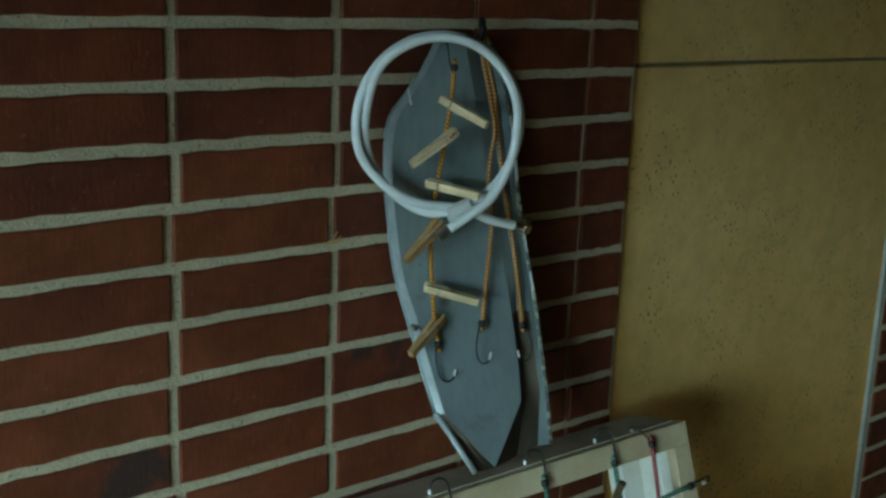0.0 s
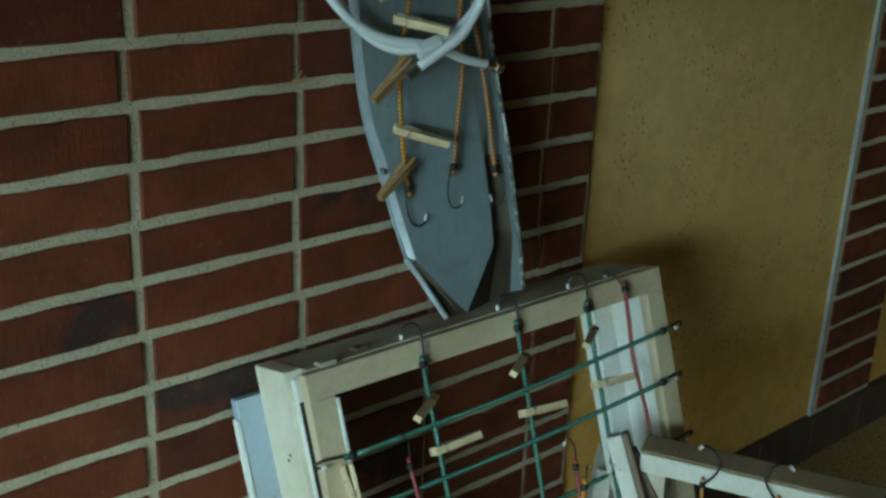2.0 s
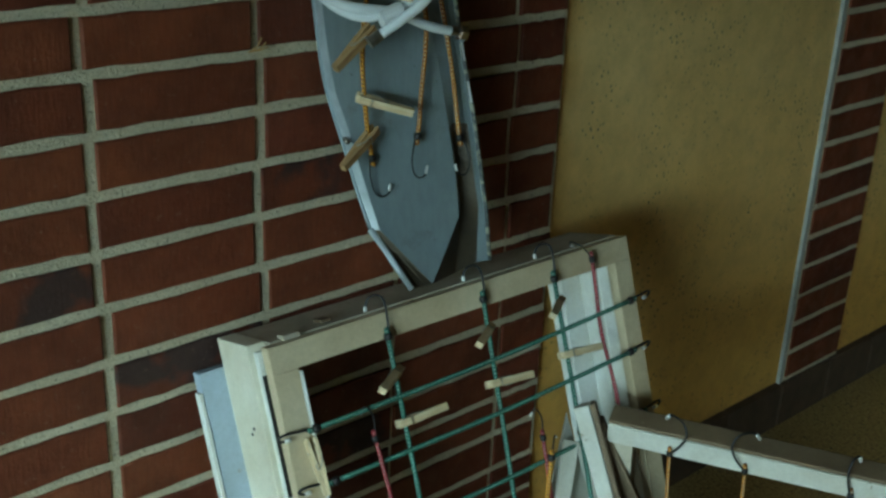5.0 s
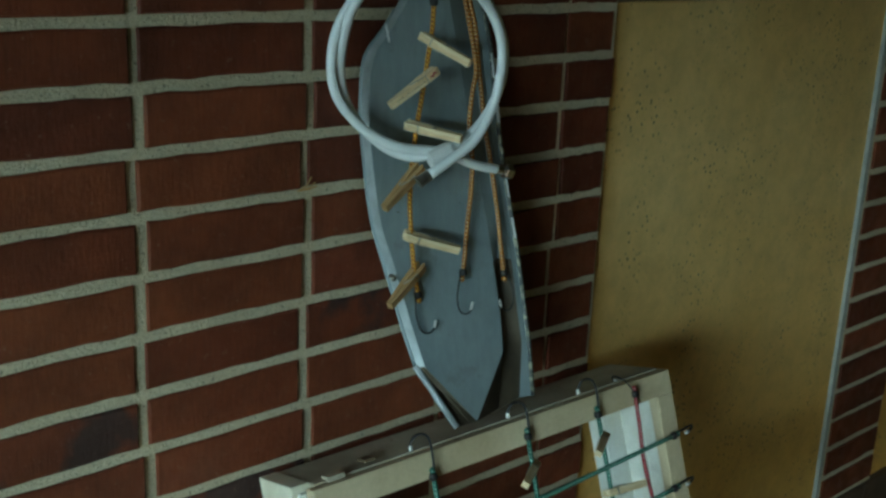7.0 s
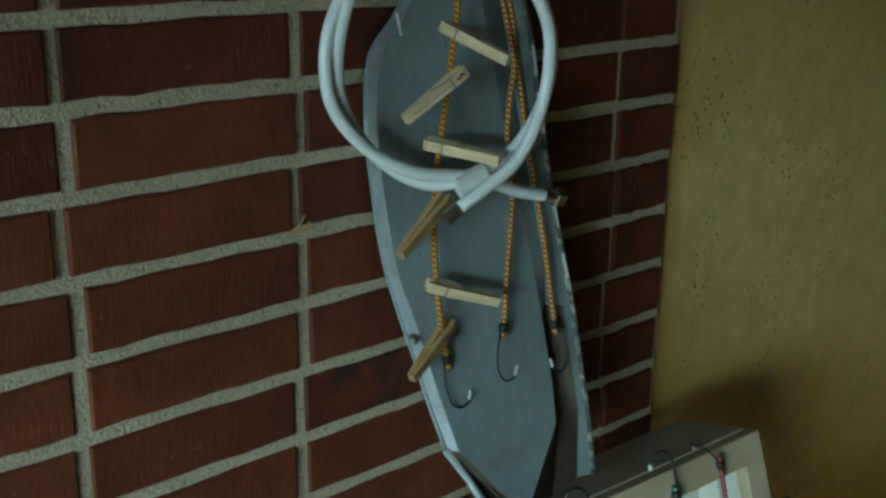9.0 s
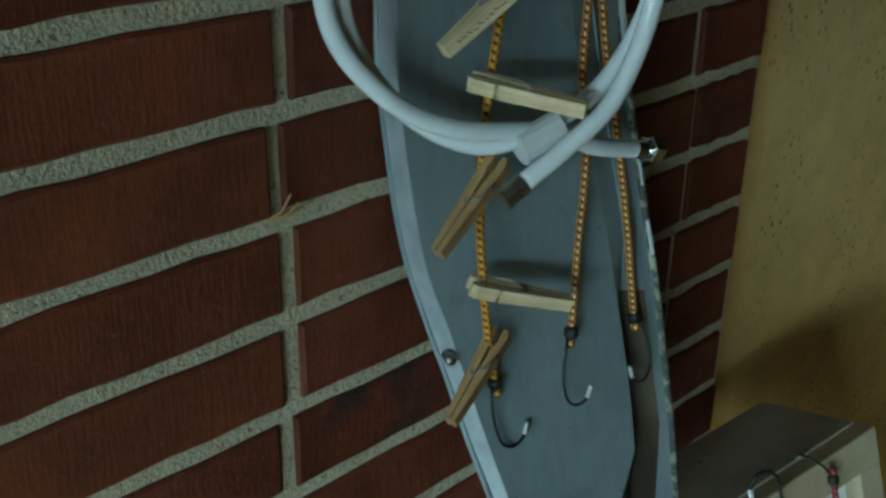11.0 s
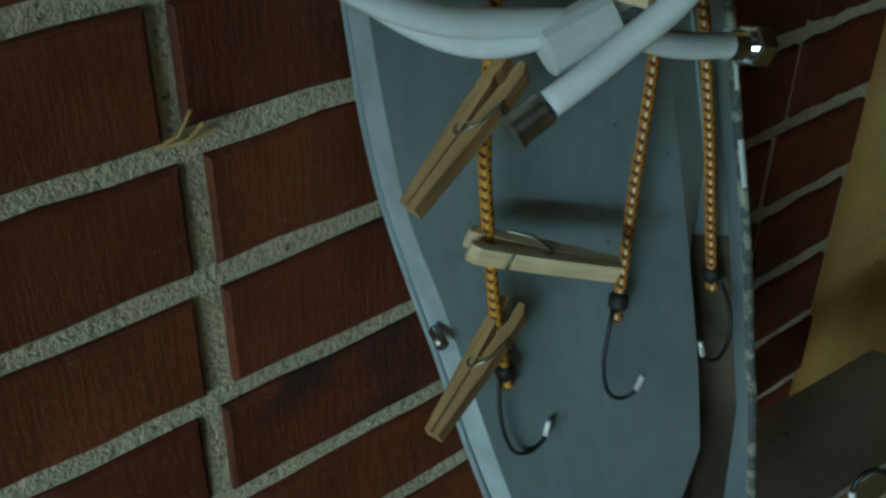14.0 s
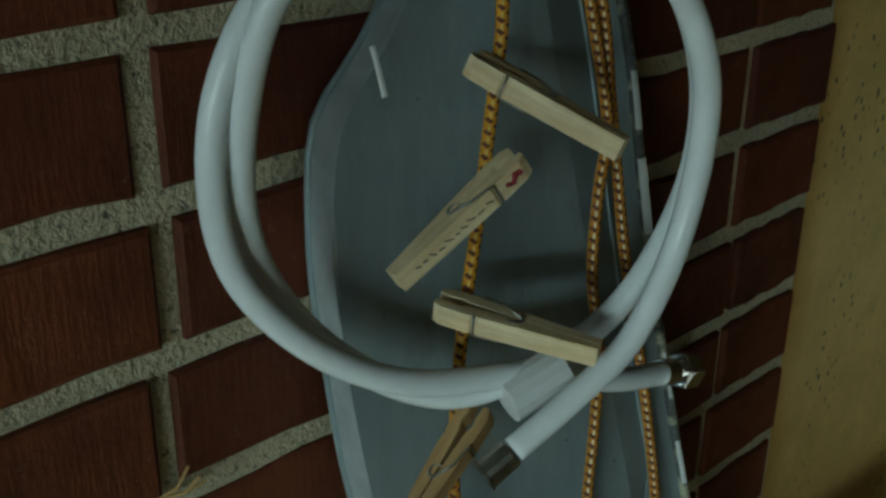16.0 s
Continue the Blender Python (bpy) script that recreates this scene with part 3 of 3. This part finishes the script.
bm = tube([on_prong(-0.003, 0.0), on_prong(0.0, 0.0015), on_prong(0.003, -0.001), on_prong(0.006, 0.001)], 1, 6, 9, radii=[0.0008, 0.0016, 0.0011, 0.0018, 0.0010, 0.0014, 0.0008, 0.0011, 0.0006])
part("red_mark", bm, REDINK, p2, "smudged red ink blot")
random.seed(5)
bm = bmesh.new()
px = 0.014
while px < 0.056:
    w = random.uniform(0.0018, 0.0042)
    tube([on_prong(px, random.uniform(-0.0016, -0.0004)), on_prong(px + w, random.uniform(-0.0008, 0.0012))], 0.00035, 5, bm=bm)
    px += w + random.uniform(0.0006, 0.0018)
part("writing", bm, INK, p2, "row of faded ink bars")


# ---- hose ----
hose = thing("hose", "white plastic hose coiled twice and hung over the panel", "hose")
HC, HD = Vector((1.319, 1.120, 1.144)), Vector((0.916, -0.401, 0.0))
HN = Vector((-0.401, -0.916, 0.0))


def on_loop(degrees, a, b, out):
    r = radians(degrees)
    return HC + HD * (a * math.cos(r)) + Vector((0, 0, b * math.sin(r))) + HN * out


coil = [Vector((1.3225, 1.096, 1.0205)), Vector((1.347, 1.088, 1.037)), Vector((1.378, 1.079, 1.062))]
coil += [on_loop(d, 0.099, 0.106, o) for d, o in ((-18, 0.008), (15, 0.010), (45, 0.010), (75, 0.010), (105, 0.008), (135, 0.004))]
coil += [on_loop(d, 0.090, b, o) for d, b, o in ((165, 0.104, -0.002), (195, 0.100, -0.008), (225, 0.100, -0.010), (255, 0.106, -0.006), (280, 0.108, -0.004))]
coil += [on_loop(d, 0.107, 0.108, o) for d, o in ((312, -0.006), (345, -0.008), (375, -0.006), (405, -0.004), (435, -0.003))]
coil += [on_loop(d, 0.1005, 0.107, o) for d, o in ((465, -0.004), (495, -0.004), (525, -0.002), (555, 0.002))]
coil += [on_loop(d, 0.097, 0.096, o) for d, o in ((585, 0.005), (615, 0.004))]
coil += [Vector((1.352, 1.109, 1.041)), Vector((1.396, 1.101, 1.023)), Vector((1.434, 1.0985, 1.013))]
part("tube", tube(coil, 0.0058, 18, 200), HOSE, hose, smooth=True)
d0 = (coil[0] - coil[1]).normalized()
part("ferrule", tube([coil[0] + d0 * 0.001, coil[0] + d0 * 0.002, coil[0] + d0 * 0.015, coil[0] + d0 * 0.0155, coil[0] + d0 * 0.017], 1, 18, radii=[0.0061, 0.0067, 0.0067, 0.0076, 0.0076]), STEEL, hose, "dull steel crimped ferrule", smooth=False)
d1 = (coil[-1] - coil[-2]).normalized()
e = coil[-1]
fitting = part("fitting", tube([e - d1 * 0.004, e + d1 * 0.006, e + d1 * 0.0065, e + d1 * 0.010], 1, 18, radii=[0.0066, 0.0066, 0.0056, 0.0056]), CHROME, hose, "chrome hose fitting", smooth=False)
part("nut", tube([e + d1 * 0.010, e + d1 * 0.0108, e + d1 * 0.021, e + d1 * 0.022], 1, 6, radii=[0.0085, 0.0098, 0.0098, 0.0085]), CHROME, fitting, "chrome hexagon nut", smooth=False)
sl = [Vector((1.333, 1.111, 1.034)), Vector((1.359, 1.103, 1.044))]
sd = (sl[1] - sl[0]).normalized()
bm = tube([sl[0], sl[0].lerp(sl[1], 0.5), sl[1]], 0.0108, 14)
part("tape_sleeve", bm, TAPE, hose, "white tape binding the coil", smooth=False)


# ---- wooden frames ----
FRAME_W, FRAME_H, FRAME_D = 0.5695, 0.716, 0.112
FU = Vector((0.993, -0.105, 0.053)).normalized()
FV = FU.cross(Vector((0.0, 0.95, -0.31))).normalized()
FRAME_AT = Matrix((FU, FV.cross(FU), FV)).transposed().to_4x4()
FRAME_AT.translation = Vector((1.144, 1.074, 0.681)) - FV * FRAME_H
frame1 = thing("window_casing", "old cream painted wooden window casing leaning against the wall", "window frame", at=FRAME_AT)


def frame_part(name, lo, hi, mat, bevel=0.0015, label="", parent=None):
    return part(name, box(lo, hi, bevel), mat, parent or frame1, label)


W, H, D = FRAME_W, FRAME_H, FRAME_D


def rise_back(bm):
    """The top of the casing slopes up towards its back."""
    for v in bm.verts:
        if v.co.z > H - 0.05:
            v.co.z += max(0.0, v.co.y - 0.02) * 0.02


frame_part("front_stile", (0.002, 0, 0), (0.036, 0.018, H - 0.033), CREAM)
frame_part("front_stile", (W - 0.030, 0, 0), (W, 0.018, H - 0.033), CREAM)
frame_part("front_rail", (0.002, -0.0005, H - 0.033), (W, 0.018, H), CREAM)
frame_part("front_rail", (0.036, 0, 0), (W - 0.030, 0.018, 0.05), CREAM)
frame_part("jamb", (-0.003, 0.0205, 0.004), (0.016, 0.031, H - 0.006), WHITE, label="bright white painted jamb strip")
bm = box((-0.010, 0.031, 0.004), (0.014, D + 0.006, H + 0.003), 0.0015)
rise_back(bm)
part("jamb", bm, PALE, frame1)
frame_part("jamb", (W - 0.026, 0.018, 0.0), (W - 0.004, 0.046, H - 0.010), WHITE, label="white painted jamb")
frame_part("jamb", (W - 0.034, 0.046, 0.0), (W - 0.004, 0.060, H - 0.010), WHITE)
frame_part("jamb", (W - 0.028, 0.060, 0.0), (W - 0.004, D, H - 0.010), WHITE)
frame_part("lining", (W - 0.064, 0.084, 0.0), (W - 0.028, D + 0.004, H - 0.010), WHITE, label="white painted lining board")
bm = box((0.014, 0.018, H - 0.022), (W - 0.004, D + 0.006, H + 0.002), 0.0015)
rise_back(bm)
part("head", bm, BARE, frame1, "grimy bare wooden head board")
frame_part("sill", (0.014, 0.018, 0.0), (W - 0.026, D, 0.03), BARE)
for x, y, z in ((-0.0105, 0.060, 0.613), (-0.0105, 0.068, 0.605), (-0.0045, 0.032, 0.48)):
    part("nail_hole", tube([(x - 0.0006, y, z), (x + 0.001, y, z)], 0.0022, 8), RUBBER, frame1)
part("knot", box((0.09, 0.03, H + 0.003), (0.104, 0.05, H + 0.0066), 0.0004), DARKWOOD, frame1)
frame_part("crack", (-0.0022, 0.0182, H - 0.185), (0.003, 0.0203, H - 0.034), RUBBER, 0.0003, "dark open joint between jamb and stile")
frame_part("plug", (0.030, 0.012, H - 0.0002), (0.052, 0.030, H + 0.006), BARE, 0.001)
part("loose_splinter", box((0.036, -0.002, 0.52), (0.040, 0.004, 0.679), 0.0008), WHITE, frame1)

slab = thing("painted_board", "pale blue-white painted board standing behind the casing", "board", at=FRAME_AT @ pose(-0.0085, 0, 0))
part("plank", box((-0.034, D + 0.006, -0.003), (0.05, D + 0.026, 0.684), 0.002), BLUEWHITE, slab)
part("edge_strip", box((-0.0395, D + 0.0045, 0.0), (-0.0345, D + 0.018, 0.660), 0.001), WHITE, slab, "white edge strip")


GRID_W, GRID_H = 0.613, 0.663


def on_frame(u, v, off=0.008):
    """A point before the casing; u and v run over a grid from its left foot to its top."""
    return FRAME_AT @ Vector((u * W / GRID_W, -off, H + (v - GRID_H) * 0.945))


def up_hook(u, v):
    """A wire hook from the cord's upper end over the casing's top."""
    return [on_frame(u, v), on_frame(u + 0.004, GRID_H - 0.012, 0.008), on_frame(u + 0.004, GRID_H + 0.016, 0.008), on_frame(u - 0.002, GRID_H + 0.025, 0.004), on_frame(u - 0.012, GRID_H + 0.024, 0.0), on_frame(u - 0.018, GRID_H + 0.015, -0.003), on_frame(u - 0.019, GRID_H + 0.007, -0.003)]


def side_hook(u, v, s):
    return [on_frame(u, v), on_frame(u + s * 0.02, v + 0.002, 0.008), on_frame(u + s * 0.042, v + 0.004, 0.007), on_frame(u + s * 0.050, v + 0.0, 0.003), on_frame(u + s * 0.044, v - 0.005, 0.002), on_frame(u + s * 0.034, v - 0.005, 0.004)]


NET = "green braided bungee cord stretched across the casing"
for top, low in (((0.168, 0.632), (0.162, 0.06)), ((0.327, 0.640), (0.304, 0.06)), ((0.455, 0.636), (0.449, 0.06))):
    bungee([on_frame(*top), on_frame((top[0] + low[0]) / 2 + 0.003, 0.35), on_frame(*low)], GREEN, NET, [up_hook(*top)], 0.0031, 0.0017)
for a, b in (((0.040, 0.551), (0.588, 0.569)), ((0.052, 0.478), (0.572, 0.494)), ((0.045, 0.385), (0.575, 0.399))):
    bungee([on_frame(*a, 0.012), on_frame((a[0] + b[0]) / 2, (a[1] + b[1]) / 2 - 0.004, 0.014), on_frame(*b, 0.012)], GREEN, NET, [side_hook(*a, -1), side_hook(*b, 1)], 0.0031, 0.0017)
REDS = "red braided bungee cord hung on the casing"
bungee([on_frame(0.531, 0.646), on_frame(0.529, 0.60), on_frame(0.526, 0.537), on_frame(0.536, 0.43), on_frame(0.538, 0.25)], RED, REDS, [[on_frame(0.531, 0.648), on_frame(0.522, 0.662), on_frame(0.512, 0.672), on_frame(0.508, 0.678, -0.004), on_frame(0.512, 0.672, -0.012), on_frame(0.520, 0.668, -0.014)]], 0.0027)
for a, b in (((0.116, 0.512), (0.140, 0.25)), ((0.380, 0.424), (0.374, 0.15))):
    bungee([on_frame(*a, 0.016), on_frame((a[0] + b[0]) / 2 - 0.002, (a[1] + b[1]) / 2, 0.016), on_frame(*b, 0.016)], RED, REDS, [[on_frame(a[0], a[1], 0.016), on_frame(a[0] + 0.002, a[1] + 0.03, 0.018), on_frame(a[0] - 0.006, a[1] + 0.045, 0.016), on_frame(a[0] - 0.012, a[1] + 0.036, 0.012)]], 0.0027)

FRONT_N = (FRAME_AT.to_3x3() @ Vector((0, -1, 0)))
for (u0, v0), (u1, v1), o0, o1, spread in (((0.337, 0.598), (0.283, 0.594), 0.002, 0.044, (0.2, -0.3, 0.9)), ((0.467, 0.602), (0.413, 0.598), 0.002, 0.044, (0.2, -0.3, 0.9)), ((0.180, 0.584), (0.126, 0.580), 0.002, 0.044, (0.2, -0.3, 0.9)),
                                   ((0.155, 0.517), (0.226, 0.519), 0.010, 0.014, (0.1, -0.9, 0.5)), ((0.306, 0.524), (0.378, 0.518), 0.010, 0.014, (0.1, -0.9, 0.5)), ((0.440, 0.526), (0.511, 0.520), 0.010, 0.012, (0.1, -0.9, 0.5)), ((0.032, 0.540), (0.036, 0.470), 0.004, 0.010, (0.9, -0.3, 0.1))):
    place_peg(on_frame(u0, v0, o0), on_frame(u1, v1, o1), spread)

# second casing, leaning the other way
B = Vector((0.453, -0.891, 0.0))
N = Vector((-0.891, -0.453, 0.0))
lean = radians(10)
U = Vector((0, 0, 1)) * math.cos(lean) + N * math.sin(lean)
Q = U.cross(B)
L2 = 0.505
top_left = Vector((1.586, 0.916, 0.50))
m2 = Matrix((B, U.cross(B) * 1.0, U)).transposed().to_4x4()
m2.translation = top_left - U * L2
casing2 = thing("window_casing", "old white painted casing with dirty top edge, leaning on its side", "window frame", at=m2)
for name, lo, hi, mat in (("rail", (0.0, -0.002, L2 - 0.034), (0.62, 0.016, L2 - 0.003), AGED), ("cap", (0.0, 0.0, L2 - 0.003), (0.62, 0.036, L2 + 0.003), DARKWOOD), ("rail", (0.036, 0, 0.006), (0.584, 0.034, 0.05), AGED),
                          ("stile", (0.0, 0.0, 0.006), (0.036, 0.034, L2 - 0.034), BARE), ("stile", (0.584, 0.0, 0.006), (0.62, 0.034, L2 - 0.034), AGED)):
    part(name, box(lo, hi, 0.002), mat, casing2)

# two mitred sash members standing before it
sash = thing("window_sash", "chipped white painted mitred sash pieces with a brown edge", "window frame")
apex = Vector((1.552, 0.956, 0.512))


def plank(name, top, way, face, width, thick, mat, slide=0.0):
    """A board from top along way to the floor; face: where its broad side looks."""
    w = Vector(way).normalized()
    f = (Vector(face) - w * Vector(face).dot(w)).normalized()
    c = w.cross(f)
    m = Matrix((c, f, -w)).transposed().to_4x4()
    length = (top.z - 0.012) / -w.z
    m.translation = top + w * length
    ob = part(name, box((slide, -thick, 0), (slide + width, 0, length), 0.002), mat, sash)
    ob.matrix_world = m
    return ob


plank("member", apex, (0.0, -0.45, -0.89), (-0.72, -0.5, 0.3), 0.022, 0.026, AGED, -0.026)
plank("edge", apex, (0.0, -0.45, -0.89), (-0.72, -0.5, 0.3), 0.008, 0.028, DARKWOOD, -0.0345)
bm = bmesh.new()
fd, fe, fb = Vector((0.0, -0.45, -0.89)), Vector((-0.62, -0.36, -0.70)), Vector((0.014, 0.016, -0.02))
tri = [apex + fb, apex + fb + fd * 0.44, apex + fb + fe * 0.44]
front = [bm.verts.new(q) for q in tri]
back = [bm.verts.new(q + Vector((0.005, 0.006, 0.0))) for q in tri]
bm.faces.new(front), bm.faces.new(back[::-1])
for k in range(3):
    bm.faces.new((front[k], front[(k + 1) % 3], back[(k + 1) % 3], back[k]))
part("gusset", bm, AGED, sash)
plank("member", apex - Vector((0.010, 0.006, 0.040)), (-0.55, -0.36, -0.75), (-0.5, -0.6, 0.5), 0.022, 0.022, AGED, -0.020)
plank("brace", Vector((1.588, 0.925, 0.494)), (0.2, -0.45, -0.87), (-0.72, -0.5, 0.3), 0.040, 0.028, DARKWOOD, 0.0)

for u, swing in ((0.087, 1), (0.186, -1), (0.318, -0.4)):
    a = m2 @ Vector((u, -0.008, L2 - 0.026))
    over = [(u + 0.014 * swing, -0.012, L2 - 0.004), (u + 0.020 * swing, -0.010, L2 + 0.014), (u + 0.012 * swing, -0.002, L2 + 0.028), (u - 0.004 * swing, 0.010, L2 + 0.026), (u - 0.012 * swing, 0.018, L2 + 0.012)]
    bungee([a, a + Vector((0.004, -0.004, -0.10)), a + Vector((0.004, -0.01, -0.30))], ORANGE, "yellow braided bungee cord hooked over the white casing",
           [[a] + [m2 @ Vector(q) for q in over]], 0.0024, 0.0016)

a = Vector((1.480, 0.920, 0.482))
bungee([a, a + Vector((-0.003, -0.002, -0.06)), a + Vector((-0.006, -0.006, -0.22))], YELLOW, "yellow braided bungee cord with a cream end beside the sash",
       [[a, a + Vector((0.006, 0.004, 0.014)), a + Vector((0.014, 0.010, 0.022)), a + Vector((0.022, 0.014, 0.016))]], 0.0030)

# ---- straw at a joint ----
straw = bmesh.new()
for q in ((0.016, -0.006, 0.012), (0.012, -0.004, 0.018), (0.020, -0.003, 0.006)):
    tube([(1.213, FACE + 0.004, 0.992), (1.213 + q[0] * 0.6, FACE + q[1], 0.992 + q[2] * 0.4), (1.213 + q[0], FACE + q[1] - 0.003, 0.992 + q[2])], 0.0009, 5, bm=straw)
tagged(part("straw", straw, STRAW), "small brown wisp of straw in a mortar joint", "straw")

# ---- bricks ----
random.seed(11)
shapes = {}


def brick_mesh(width, k):
    """A brick with worn, uneven edges; shapes are shared."""
    key = (round(width, 3), k)
    if key not in shapes:
        h, w, c = (COURSE - JOINT) / 2, width / 2, 0.0022
        bm = bmesh.new()
        j = lambda s: random.uniform(-s, s)
        cols = 7
        xs = [-w + 2 * w * i / cols for i in range(cols + 1)]
        top = [h + j(0.0013) for _ in xs]
        low = [-h + j(0.0013) for _ in xs]
        xa = [x + (j(0.0015) if i in (0, cols) else 0) for i, x in enumerate(xs)]
        fr_t = [bm.verts.new((x * (1 - c / w), 0, z - c)) for x, z in zip(xa, top)]
        fr_b = [bm.verts.new((x * (1 - c / w), 0, z + c)) for x, z in zip(xa, low)]
        bk_t = [bm.verts.new((x, 0.0016, z)) for x, z in zip(xa, top)]
        bk_b = [bm.verts.new((x, 0.0016, z)) for x, z in zip(xa, low)]
        dp_t = [bm.verts.new((x, 0.02, z)) for x, z in zip(xa, top)]
        dp_b = [bm.verts.new((x, 0.02, z)) for x, z in zip(xa, low)]
        for i in range(cols):
            for a, b in ((fr_t, fr_b), (bk_t, fr_t), (fr_b, bk_b), (dp_t, bk_t), (bk_b, dp_b)):
                bm.faces.new((a[i], a[i + 1], b[i + 1], b[i]))
        for i in (0, cols):
            bm.faces.new((fr_t[i], fr_b[i], bk_b[i], bk_t[i]))
            bm.faces.new((bk_t[i], bk_b[i], dp_b[i], dp_t[i]))
        shapes[key] = finish(bm, "brick", BRICK)
    return shapes[key]


def lay(x0, x1, z, parent, burnt=False):
    ob = new("brick", brick_mesh(round((x1 - x0) / 0.004) * 0.004, random.randrange(7)))
    ob.parent = parent
    if burnt:
        ob.data = ob.data.copy()
        ob.data.materials[0] = BURNT
    ob.location = ((x0 + x1) / 2, FACE + random.uniform(-0.0015, 0.0015), z)


DARK = {(-3, 11), (-4, 9), (-8, 8), (-6, 10), (-9, 11)}
far_bm = bmesh.new()
rows_of_bricks = range(-15, 24)
for row in rows_of_bricks:
    z = 0.99 + COURSE * (row + 0.5)
    if not 0.02 < z < 2.57:
        continue
    near_row = 0.15 < z < 1.45
    shift = random.uniform(-0.004, 0.004)
    edges = [1.010 + PITCH * i + max(0, i - 1) * 0.0035 + random.uniform(-0.0022, 0.0022) + shift for i in range(-10, 4)]
    for i, (a, b) in enumerate(zip(edges, edges[1:] + [PILLAR + random.uniform(-0.006, 0.005) + JOINT / 2])):
        a, b = a + (JOINT if i < 12 else 0.007) / 2, b - (JOINT if i < 11 or i == 13 else 0.007) / 2
        if near_row and a > 0.3:
            lay(a, b, z, wall, (row, i) in DARK)
        else:
            box((a, FACE, z - (COURSE - JOINT) / 2), (b, FACE + 0.02, z + (COURSE - JOINT) / 2), 0, far_bm)
    if z > 0.1:
        if near_row:
            lay(PILLAR_END + 0.012, BRICK_END - 0.006, z, wall_far)
        else:
            box((PILLAR_END + 0.012, FACE, z - 0.026), (BRICK_END - 0.006, FACE + 0.02, z + 0.026), 0, far_bm)
tagged(part("brick_courses", far_bm, BRICK, wall), kind="stuff")
